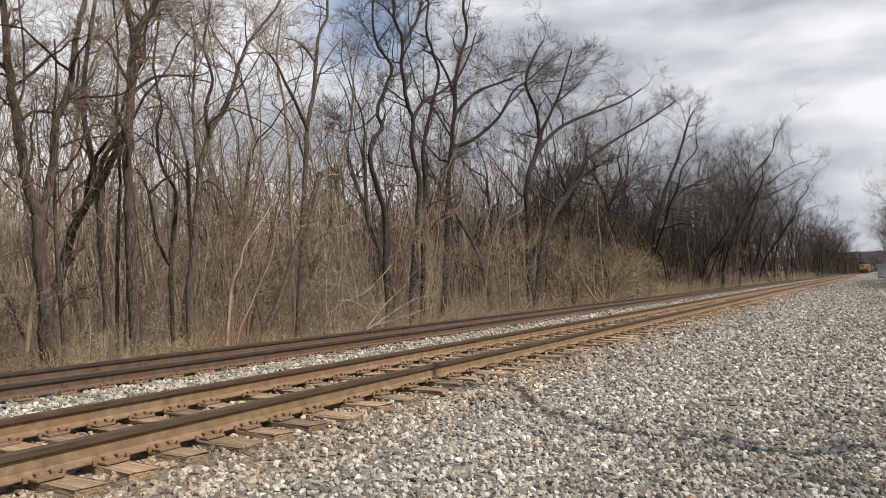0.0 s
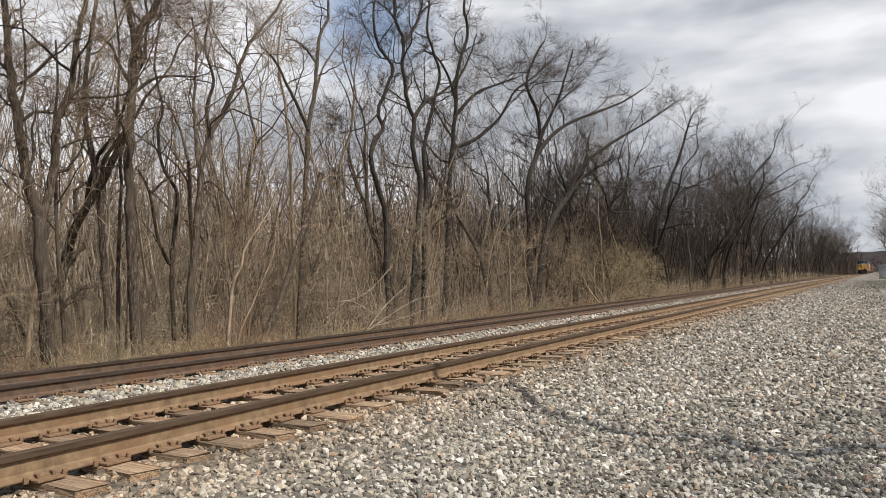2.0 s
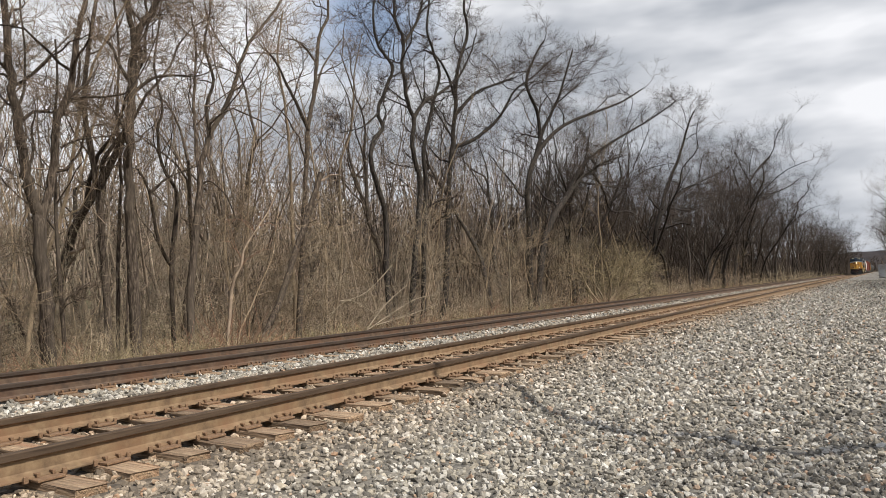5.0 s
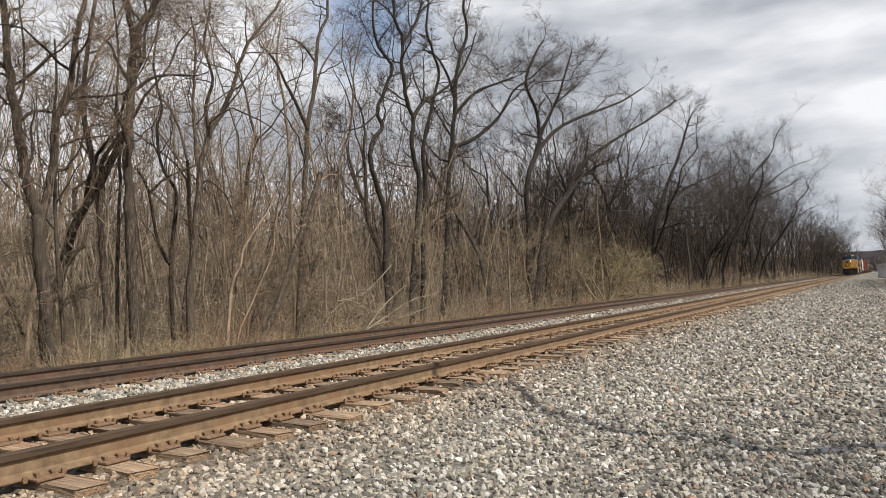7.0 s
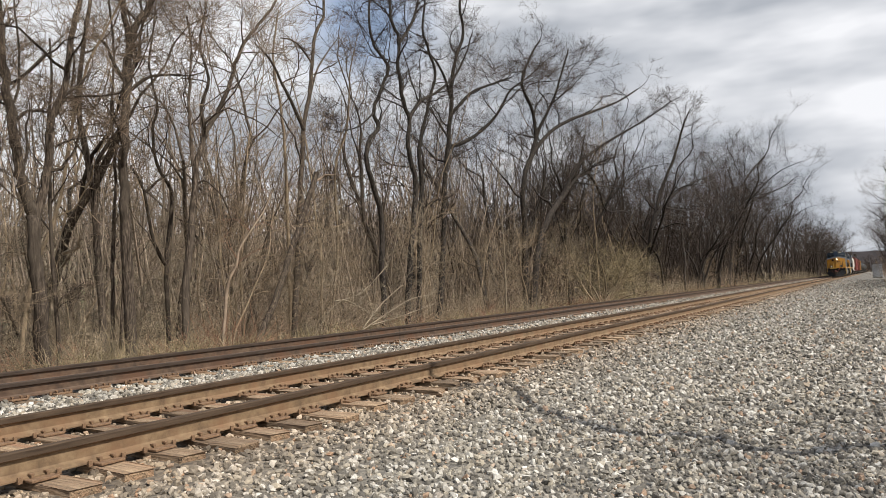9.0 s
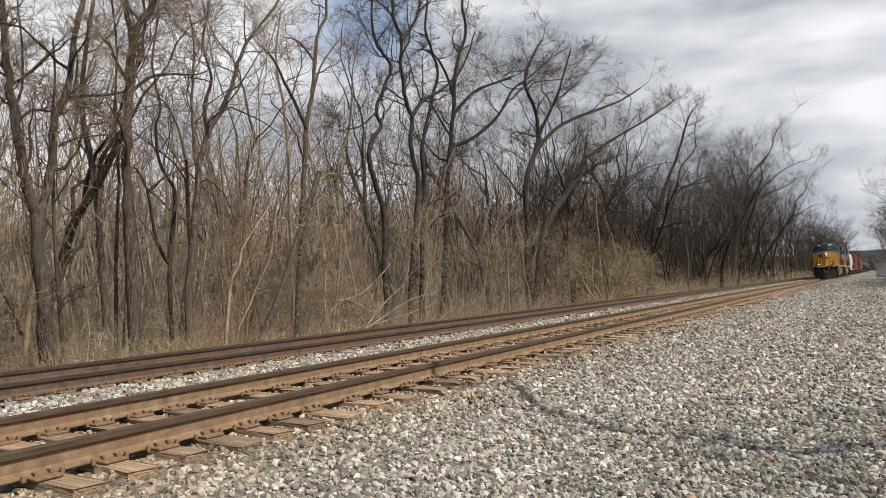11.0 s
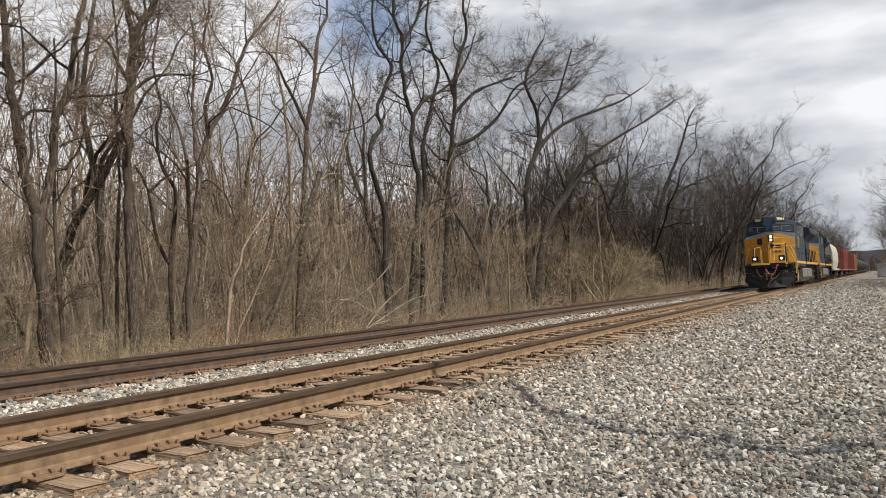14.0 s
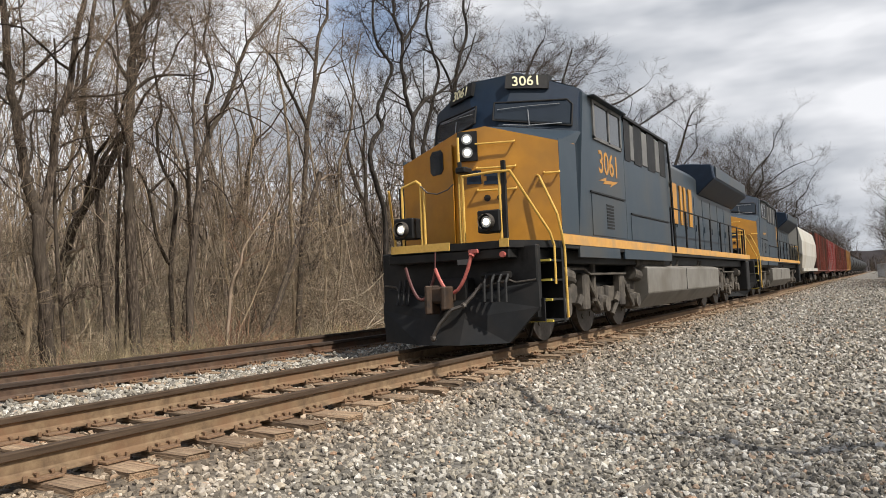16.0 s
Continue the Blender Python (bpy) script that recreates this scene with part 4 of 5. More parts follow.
SILVER = material("galvanised_sheet", [(0.30, 0.31, 0.32), (0.38, 0.39, 0.40)], 3, 0.5, 0.4, 0.05, stain=(0.25, 0.24, 0.23), stain_scale=1.0)


def build_side():
    hut = thing("relay_cabinet", "grey metal trackside relay cabinet on the gravel", "cabinet")
    x, s = 0.75 + bend(155), 155.0
    z = ground_z(x, s) - 0.05
    quick("body", SILVER, hut, lambda bm: box(bm, x - 0.8, x + 0.8, s, s + 1.8, z + 0.15, z + 2.5, 0.03))
    quick("roof", SILVER, hut, lambda bm: prism(bm, [(x - 0.95, z + 2.5), (x + 0.95, z + 2.5), (x, z + 2.75)], "y", s - 0.1, s + 1.9))
    quick("base", BED, hut, lambda bm: box(bm, x - 0.85, x + 0.85, s - 0.05, s + 1.85, z, z + 0.15))
    quick("door", SILVER, hut, lambda bm: [box(bm, x - 0.4, x + 0.4, s - 0.03, s, z + 0.25, z + 2.2, 0.01)])
    ys = [-900 + 12 * k for k in range(200)]
    v = []
    for k, x in enumerate(ys):
        h = 33 + 8 * smooth_noise(x * 0.004, 1.7) + 4 * smooth_noise(x * 0.05, 5.1) + 3 * smooth_noise(x * 0.31, 2.2)
        v += [(x, 1500, -2), (x, 1560, h), (x, 1800, -2)]
    f = []
    for k in range(len(ys) - 1):
        a = 3 * k
        f += [(a, a + 3, a + 4, a + 1), (a + 1, a + 4, a + 5, a + 2)]
    tagged(new("backdrop", raw_mesh("backdrop", v, f, [HAZE], True)), "distant low wooded ridge", "hill", kind="structure")


build_side()


# ---- the train ----
NAVY = material("dark_blue_paint", [(0.005, 0.013, 0.028), (0.008, 0.02, 0.04)], 5, 0.5, 0, 0.04, stain=(0.012, 0.02, 0.03), stain_scale=1.2, spec=0.3)
SLATE = material("dusty_blue_grey_paint", [(0.017, 0.030, 0.043), (0.025, 0.039, 0.051)], 3, 0.45, 0, 0.04, stain=(0.045, 0.046, 0.043), stain_scale=0.8, stretch=(1, 1, 0.5))
GOLD = material("golden_yellow_paint", [(0.38, 0.165, 0.012), (0.45, 0.205, 0.016)], 4, 0.42, 0, 0.04, stain=(0.31, 0.145, 0.02), stain_scale=1.1)
STRIPE = material("dirty_orange_stripe", [(0.46, 0.23, 0.05), (0.55, 0.29, 0.07)], 6, 0.5, 0, 0.04, stain=(0.36, 0.22, 0.09), stain_scale=2)
RAILING = material("yellow_handrail_paint", [(0.55, 0.33, 0.06), (0.66, 0.42, 0.10)], 20, 0.45, 0, 0.03)
BLACK = material("grimy_black_steel", [(0.004, 0.004, 0.004), (0.010, 0.010, 0.010)], 9, 0.6, 0.0, 0.1, stain=(0.018, 0.016, 0.014), stain_scale=2, spec=0.3)
PLOW = material("black_plow_paint", [(0.005, 0.0055, 0.006), (0.010, 0.011, 0.012)], 5, 0.7, 0.0, 0.05, stain=(0.016, 0.014, 0.012), stain_scale=1.6, spec=0.3)
TANK = material("dusty_grey_tank_paint", [(0.13, 0.12, 0.102), (0.175, 0.162, 0.14)], 3, 0.6, 0, 0.05, stain=(0.105, 0.092, 0.073), stain_scale=1.2)
GRIME = material("dusty_truck_casting", [(0.055, 0.048, 0.04), (0.125, 0.108, 0.088)], 5, 0.85, 0.1, 0.3, stain=(0.05, 0.045, 0.04), stain_scale=3, spec=0.2)
STEEL = material("wheel_steel", [(0.06, 0.052, 0.045), (0.12, 0.105, 0.09)], 12, 0.5, 0.6, 0.1)
GLASS = material("dark_cab_glass", [(0.012, 0.017, 0.022), (0.016, 0.022, 0.03)], 2, 0.06, 0, 0)
PANEL = material("pale_grey_panel", [(0.08, 0.078, 0.075), (0.14, 0.135, 0.125)], 3, 0.6, 0, 0.05)
LAMP = material("lit_headlamp", [(1.0, 0.86, 0.62), (1.0, 0.90, 0.70)], 2, 0.2, 0, 0, emit=22.0)
DITCH = material("lit_ditch_lamp", [(1.0, 0.86, 0.62), (1.0, 0.90, 0.70)], 2, 0.2, 0, 0, emit=14.0)
CREAM = material("cream_lettering", [(0.72, 0.66, 0.42), (0.80, 0.74, 0.50)], 3, 0.6, 0, 0)
DULL_HOSE = material("grimy_red_hose", [(0.07, 0.022, 0.02), (0.12, 0.035, 0.03)], 8, 0.6, 0, 0)
HOSE = material("red_air_hose", [(0.40, 0.09, 0.07), (0.52, 0.15, 0.12)], 8, 0.6, 0, 0)
COUPLER = material("greasy_rusty_coupler", [(0.02, 0.014, 0.01), (0.07, 0.04, 0.022)], 7, 0.7, 0.2, 0.2)
STEPY = material("yellow_step_edge", [(0.50, 0.40, 0.06), (0.62, 0.50, 0.10)], 12, 0.6, 0, 0)


def loft(bm, rings):
    """Skins closed rings of equal length, with caps."""
    vs = [[bm.verts.new(p) for p in r] for r in rings]
    n = len(vs[0])
    fs = [bm.faces.new(vs[0][::-1]), bm.faces.new(vs[-1])]
    for a, b in zip(vs, vs[1:]):
        for i in range(n):
            j = (i + 1) % n
            fs.append(bm.faces.new((a[i], a[j], b[j], b[i])))
    bmesh.ops.recalc_face_normals(bm, faces=fs)


def lettering(name, text, size, m, mat, parent, label=""):
    cu = bpy.data.curves.new(name, "FONT")
    cu.body, cu.size, cu.extrude, cu.align_x, cu.align_y = text, size, 0.004, "CENTER", "CENTER"
    cu.offset = 0.008 * size
    tmp = new(name, cu)
    bpy.context.view_layer.update()
    me = bpy.data.meshes.new_from_object(tmp.evaluated_get(bpy.context.evaluated_depsgraph_get()))
    bpy.data.objects.remove(tmp)
    me.materials.clear()
    me.materials.append(mat)
    ob = new(name, me)
    ob.parent, ob.matrix_basis = parent, m
    return tagged(ob, label)


def wheelset_mesh():
    bm = bmesh.new()
    turn = Matrix.Rotation(radians(90), 4, "Y")
    for x in (-0.77, 0.77):
        bmesh.ops.create_cone(bm, cap_ends=True, segments=28, radius1=0.53, radius2=0.53, depth=0.13, matrix=Matrix.Translation((x, 0, 0)) @ turn)
        bmesh.ops.create_cone(bm, cap_ends=True, segments=28, radius1=0.555, radius2=0.555, depth=0.03, matrix=Matrix.Translation((x * 0.907, 0, 0)) @ turn)
        for k in range(4):
            a = k * math.pi / 2
            bmesh.ops.create_cone(bm, cap_ends=True, segments=8, radius1=0.06, radius2=0.05, depth=0.03, matrix=Matrix.Translation((x * 1.09, 0.3 * math.cos(a), 0.3 * math.sin(a))) @ turn)
        bmesh.ops.create_cone(bm, cap_ends=True, segments=12, radius1=0.13, radius2=0.11, depth=0.3, matrix=Matrix.Translation((x * 1.1, 0, 0)) @ turn)
    rod(bm, (-0.9, 0, 0), (0.9, 0, 0), 0.09, 10)
    me = bpy.data.meshes.new("wheelset")
    bm.to_mesh(me)
    bm.free()
    me.materials.append(STEEL)
    return me


WHEELSET = wheelset_mesh()
SPINNING = []  # wheelsets with their radius and the place of their axle


def loco_truck(loco, yc):
    t = new("truck")
    t.parent = loco
    for sx in (-1, 1):
        def frame_side(bm):
            x0, x1 = sx * 0.98, sx * 1.14
            prism(bm, [(yc - 2.9, 0.78), (yc - 2.75, 1.02), (yc - 1.5, 1.02), (yc - 1.1, 0.86), (yc + 1.1, 0.86), (yc + 1.5, 1.02), (yc + 2.75, 1.02), (yc + 2.9, 0.78), (yc + 2.3, 0.62), (yc + 1.3, 0.58), (yc, 0.50), (yc - 1.3, 0.58), (yc - 2.3, 0.62)], "x", min(x0, x1), max(x0, x1), 0.02)
            for k in (-1, 0, 1):
                y = yc + 2.05 * k
                box(bm, sx * 1.0, sx * 1.24, y - 0.2, y + 0.2, 0.36, 0.70, 0.05)
                rod(bm, (sx * 1.2, y, 0.53), (sx * 1.30, y, 0.53), 0.15, 14)
                for dy in (-0.33, 0.33):
                    rod(bm, (sx * 1.12, y + dy, 0.5), (sx * 1.12, y + dy, 0.88), 0.085, 10)
            for k in (-0.5, 0.5):
                y = yc + 2.05 * k * 2.0 - 1.0 * (1 if k > 0 else -1)
                box(bm, sx * 1.1, sx * 1.27, y - 0.16, y + 0.16, 0.45, 1.12, 0.03)
                rod(bm, (sx * 1.22, y + 0.1, 1.05), (sx * 1.22, y + 0.75, 0.45), 0.05, 8)
                rod(bm, (sx * 1.2, y - 0.3, 0.55), (sx * 1.2, y + 0.2, 1.0), 0.06, 8)
        quick("side_frame", GRIME, t, frame_side)

        def cylinders(bm):
            for y in (yc - 2.3, yc + 1.75):
                rod(bm, (sx * 1.22, y, 1.12), (sx * 1.22, y + 0.48, 1.06), 0.14, 14)
                rod(bm, (sx * 1.22, y + 0.48, 1.06), (sx * 1.22, y + 0.75, 0.98), 0.05, 8)
            bent(bm, [(sx * 1.28, yc - 2.6, 1.18), (sx * 1.28, yc - 1.2, 1.2), (sx * 1.28, yc - 0.9, 1.1), (sx * 1.28, yc + 1.2, 1.1)], 0.025, 6)
            rod(bm, (sx * 1.2, yc - 0.55, 0.6), (sx * 1.2, yc - 0.55, 1.35), 0.06, 8)
            rod(bm, (sx * 1.2, yc + 0.5, 0.3), (sx * 1.2, yc + 0.95, 0.62), 0.045, 8)
        quick("brake_gear", GRIME, t, cylinders)
        quick("sand_pipe", BLACK, t, lambda bm: [bent(bm, [(sx * 1.05, yc + q, 1.0), (sx * 1.0, yc + q, 0.5), (sx * 0.8, yc + q * 0.93, 0.12)], 0.025, 6) for q in (-2.75, 2.75)])
    quick("bolster", BLACK, t, lambda bm: box(bm, -0.98, 0.98, yc - 2.4, yc + 2.4, 0.55, 0.95, 0.05))
    for k in (-1, 0, 1):
        w = new("wheelset", WHEELSET)
        w.parent = loco
        SPINNING.append((w, 0.53, (0, yc + 2.05 * k, 0.53)))


def locomotive(label, number):
    loco = thing("locomotive", label, "locomotive", "diesel locomotives of the train")
    # underframe and deck
    quick("underframe", BLACK, loco, lambda bm: [box(bm, -1.3, 1.3, 1.35, 22.0, 1.28, 1.52, 0.02), box(bm, -0.6, 0.6, 1.5, 21.8, 0.95, 1.3)])

    def deck(bm):
        prism(bm, [(-1.02, 1.05), (1.1, 1.05), (1.45, 1.9), (1.5, 2.15), (1.5, 21.9), (-1.5, 21.9), (-1.5, 2.15), (-1.45, 1.9)], "z", 1.52, 1.63)
    quick("walkway_deck", BLACK, loco, deck)
    quick("stripe", STRIPE, loco, lambda bm: [box(bm, sx * 1.50, sx * 1.515, 2.2, 21.9, 1.58, 1.745) for sx in (-1, 1)], "orange stripe along the sill")
    quick("sill_skirt", SLATE, loco, lambda bm: [box(bm, sx * 1.47, sx * 1.508, a, b, 1.38, 1.578, 0.004) for sx in (-1, 1) for a, b in ((2.95, 5.15), (5.45, 9.25))])
    quick("front_stripe", RAILING, loco, lambda bm: [box(bm, -1.0, 0.1, 1.03, 1.048, 1.53, 1.655), box(bm, 0.97, 1.12, 1.03, 1.048, 1.53, 1.655)], "yellow edge of the front platform")

    # nose
    def nose(bm):
        low = [(-1.5, 2.95, 1.63), (-1.5, 2.2, 1.63), (-0.02, 1.6, 1.63), (0.42, 1.75, 1.63), (1.5, 2.2, 1.63), (1.5, 2.95, 1.63)]
        top = [(-1.5, 2.95, 3.3), (-1.5, 2.2, 3.2), (-0.02, 1.64, 3.5), (0.42, 1.78, 3.56), (1.5, 2.2, 3.24), (1.5, 2.95, 3.3)]
        loft(bm, [low, top])
    quick("nose", GOLD, loco, nose, "golden yellow nose")

    def nose_top(bm):
        loft(bm, [[(-1.49, 2.25, 3.21), (-0.02, 1.68, 3.5), (0.42, 1.82, 3.56), (1.49, 2.25, 3.25), (1.49, 3.0, 3.3), (-1.49, 3.0, 3.3)],
                  [(-1.5, 3.2, 3.5), (-0.3, 2.62, 3.72), (0.3, 2.62, 3.72), (1.5, 3.2, 3.56), (1.5, 3.3, 3.56), (-1.5, 3.3, 3.5)]])
    quick("nose_top", SLATE, loco, nose_top)
    quick("nose_door", GOLD, loco, lambda bm: loft(bm, [[(-0.85, 1.90, z), (-0.12, 1.605, z), (-0.12, 1.63, z), (-0.85, 1.93, z)] for z in (1.68, 3.3)]))
    quick("door_window", GLASS, loco, lambda bm: loft(bm, [[(-0.68 + i, 1.818 - i * 0.404 - 0.0, z), (-0.34 - i, 1.681 + i * 0.404, z), (-0.34 - i, 1.72 + i * 0.4, z), (-0.68 + i, 1.86 - i * 0.4, z)] for z, i in ((2.86, 0.06), (2.93, 0.0), (3.2, 0.0), (3.27, 0.06))]))

    def on_nose(u, z, out):
        """A point on the sunny half of the nose: u metres out from the middle."""
        return Vector((u, 1.6 + 0.405 * u, z)) + Vector((0.375, -0.927, 0)) * out

    def plate(bm, u0, u1, z0, z1, o0, o1):
        loft(bm, [[on_nose(u0, z, o0), on_nose(u1, z, o0), on_nose(u1, z, o1), on_nose(u0, z, o1)] for z in (z0, z1)])
    quick("headlight_box", BLACK, loco, lambda bm: plate(bm, 0.0, 0.30, 3.0, 3.48, -0.05, 0.05))
    for z in (3.13, 3.35):
        lamp = quick("headlight", SILVER if number else GLASS, loco, lambda bm: rod(bm, on_nose(0.15, z, 0.03), on_nose(0.15, z, 0.075), 0.088, 20), "lit round headlight" if number else "")
        if number:
            quick("bulb", LAMP, lamp, lambda bm: rod(bm, on_nose(0.15, z, 0.07), on_nose(0.15, z, 0.08), 0.05, 16))
    # dark badge of plain shapes on the nose
    quick("nose_badge", NAVY, loco, lambda bm: [plate(bm, 0.12, 0.34, 2.62, 2.84, -0.01, 0.016), plate(bm, 0.38, 0.72, 2.60, 2.66, -0.01, 0.016), plate(bm, 0.42, 0.68, 2.66, 2.74, -0.01, 0.016), plate(bm, 0.38, 0.72, 2.74, 2.80, -0.01, 0.016)], "dark blue badge")
    quick("port_hole", BLACK, loco, lambda bm: [rod(bm, on_nose(u, 2.38, -0.02), on_nose(u, 2.38, 0.02), 0.055, 14) for u in (0.42, 0.62)])

    for u0, u1, z in ((0.28, 0.86, 3.26), (0.28, 0.86, 2.86), (0.28, 0.86, 2.50), (1.28, 1.50, 2.72)):
        quick("grab_iron", RAILING, loco, lambda bm: bent(bm, [on_nose(u0, z + 0.03, 0.0), on_nose(u0, z, 0.085), on_nose(u1, z, 0.085), on_nose(u1, z + 0.03, 0.0)], 0.014, 6))
    quick("nose_side", SLATE, loco, lambda bm: [box(bm, sx * 1.498, sx * 1.506, 2.21, 2.97, 1.75, 3.28) for sx in (-1, 1)])
    # cab
    def cab(bm):
        sec = [(1.5, 1.63), (1.5, 4.3), (1.38, 4.42), (0.8, 4.62), (0, 4.68), (-0.8, 4.62), (-1.38, 4.42), (-1.5, 4.3), (-1.5, 1.63)]
        def ring(y0, slope, bow):
            return [(x, y0 + max(0, z - 3.5) * slope - bow * (1 - (x / 1.5) ** 2) * (1 if z > 1.7 else 0), z) for x, z in sec]
        low = [(1.5, 2.97, 1.63), (1.5, 3.48, 4.3), (1.38, 3.48, 4.42), (0.8, 3.2, 4.64), (0, 3.05, 4.70), (-0.8, 3.2, 4.64), (-1.38, 3.48, 4.42), (-1.5, 3.48, 4.3), (-1.5, 2.97, 1.63)]
        loft(bm, [low, [(x, 5.7, z) for x, z in sec]])
    quick("cab", SLATE, loco, cab)
    def cab_front(bm):
        # the dark blue brow with the windscreens
        loft(bm, [[(-1.47, 3.2, 3.54), (-0.25, 2.60, 3.74), (0.25, 2.60, 3.74), (1.47, 3.2, 3.56), (1.47, 3.5, 3.56), (-1.47, 3.5, 3.54)],
                  [(-1.46, 3.4, 4.36), (-0.5, 2.98, 4.72), (0.5, 2.98, 4.72), (1.46, 3.4, 4.36), (1.46, 3.6, 4.36), (-1.46, 3.6, 4.36)]])
    quick("cab_front", NAVY, loco, cab_front, "dark blue cab front")

    def on_brow(sx, u, z, out):
        y = 2.59 + (u - 0.25) * 0.5334 + (z - 3.74) * 0.2517
        return Vector((sx * u, y - out, z))
    for sx in (-1, 1):
        quick("windscreen", GLASS, loco, lambda bm: loft(bm, [[on_brow(sx, u, z, o) for u, z in ((0.2, 3.86 + k), (0.2, 4.13 - k), (1.3, 4.13 - k), (1.36, 4.05), (1.36, 3.70 + k))] for o, k in ((-0.02, 0), (0.018, 0), (0.022, 0.02))]))
        quick("windscreen_frame", BLACK, loco, lambda bm: bent(bm, [on_brow(sx, u, z, 0.02) for u, z in ((0.18, 3.84), (0.18, 4.16), (1.3, 4.16), (1.39, 4.06), (1.39, 3.67), (0.18, 3.84))], 0.016, 6))
        def wiper(bm):
            bent(bm, [on_brow(sx, 0.75, 3.70, 0.03), on_brow(sx, 0.72, 4.0, 0.06)], 0.008, 5)
            bent(bm, [on_brow(sx, 0.35, 3.74, 0.05), on_brow(sx, 0.75, 3.70, 0.07), on_brow(sx, 1.25, 3.72, 0.05)], 0.009, 5)
            bent(bm, [on_brow(sx, 0.25, 4.02, 0.06), on_brow(sx, 0.7, 4.06, 0.07), on_brow(sx, 1.2, 4.08, 0.05)], 0.006, 5)
        quick("wiper", SILVER, loco, wiper)
        board = quick("number_board", BLACK, loco, lambda bm: loft(bm, [[on_brow(sx, u, z, o) for u, z in ((0.34, 4.42), (1.0, 4.38), (1.0, 4.64), (0.34, 4.68))] for o in (-0.12, 0.05)]))
        if number:
            a = math.degrees(math.atan(0.5334)) * sx
            lettering("number", number, 0.26, Matrix.Translation(on_brow(sx, 0.67, 4.53, 0.062)) @ pose(0, 0, 0, 77, 0, a), CREAM, board, "cream road number")
        else:
            quick("number_bar", CREAM, board, lambda bm: [box(bm, sx * x - 0.04, sx * x + 0.04, 2.60 + x * 0.533, 2.66 + x * 0.533, 4.46, 4.6) for x in (0.42, 0.54, 0.66, 0.78)])
    quick("roof_hatch", PANEL, loco, lambda bm: [box(bm, -0.35, 0.45, 3.5, 4.6, 4.62, 4.78, 0.04), rod(bm, (0.9, 4.2, 4.5), (0.9, 4.2, 4.85), 0.02)])
    # side windows
    for sx in (-1, 1):
        X = sx * 1.5
        win = quick("cab_window", GLASS, loco, lambda bm: [box(bm, X - 0.02, X + sx * 0.012, a, b, 3.60, 4.2) for a, b in ((3.98, 4.72), (4.82, 5.45))])
        quick("window_frame", PANEL, win, lambda bm: [box(bm, X - 0.02, X + sx * 0.03, a, b, c, d) for a, b, c, d in ((3.88, 3.97, 3.55, 4.25), (4.73, 4.81, 3.55, 4.25), (5.46, 5.54, 3.55, 4.25), (3.88, 5.54, 3.53, 3.59), (3.97, 5.46, 4.2, 4.26))])
        quick("sun_shade", SLATE, loco, lambda bm: box(bm, X, X + sx * 0.14, 3.7, 5.6, 4.27, 4.30, 0.01))
        if number:
            lettering("number", number, 0.60, pose(sx * 1.503, 4.72, 3.14, 90, 0, 90 * sx), GOLD, loco, "orange road number")
        quick("emblem", GOLD, loco, lambda bm: prism(bm, [(4.10, 2.80), (4.55, 2.90), (4.5, 2.84), (5.25, 2.88), (4.75, 2.74), (4.85, 2.80), (4.35, 2.76), (4.45, 2.82)], "x", min(X, X + sx * 0.005), max(X, X + sx * 0.005)), "orange bolt emblem")
        quick("access_door", SLATE, loco, lambda bm: [box(bm, X, X + sx * 0.012, a, b, c, d, 0.004) for a, b, c, d in ((3.66, 5.55, 1.78, 2.52), (6.0, 9.1, 1.78, 2.28))])
        quick("drip_rail", BLACK, loco, lambda bm: [box(bm, X, X + sx * 0.03, a, b, z, z + 0.03) for a, b, z in ((3.6, 5.6, 2.54), (6.0, 9.1, 2.30))])
        quick("louver", BLACK, loco, lambda bm: [box(bm, X, X + sx * 0.02, 4.44, 4.85, 1.93 + 0.06 * k, 1.965 + 0.06 * k) for k in range(8)])
    # wide body behind the cab with its filter windows
    quick("equipment_cab", SLATE, loco, lambda bm: prism(bm, [(1.5, 1.63), (1.5, 4.2), (1.3, 4.42), (-1.3, 4.42), (-1.5, 4.2), (-1.5, 1.63)], "y", 5.702, 9.3, 0.02))
    for sx in (-1, 1):
        X = sx * 1.5
        quick("air_filter", BLACK, loco, lambda bm: [box(bm, X - sx * 0.05, X + sx * 0.012, a, b, 3.40, 4.25) for a, b in ((5.78, 6.15), (6.45, 7.0), (7.5, 8.1), (8.55, 9.05))], "dark filter opening")
        quick("filter_panel", PANEL, loco, lambda bm: [box(bm, X - sx * 0.02, X + sx * 0.02, a, b, 3.45, 4.2, 0.01) for a, b in ((6.18, 6.42), (7.05, 7.45), (8.15, 8.5))])
        quick("roof_gutter", BLACK, loco, lambda bm: box(bm, X - sx * 0.06, X + sx * 0.05, 5.7, 9.3, 4.26, 4.31))
    # engine hood
    quick("engine_hood", SLATE, loco, lambda bm: prism(bm, [(0.95, 1.63), (0.95, 4.1), (0.75, 4.3), (-0.75, 4.3), (-0.95, 4.1), (-0.95, 1.63)], "y", 9.302, 21.6, 0.02))
    quick("exhaust_hood", NAVY, loco, lambda bm: [box(bm, -0.8, 0.8, 10.4, 12.6, 4.3, 4.45, 0.04), box(bm, -0.35, 0.35, 11.0, 12.0, 4.45, 4.62, 0.03)])
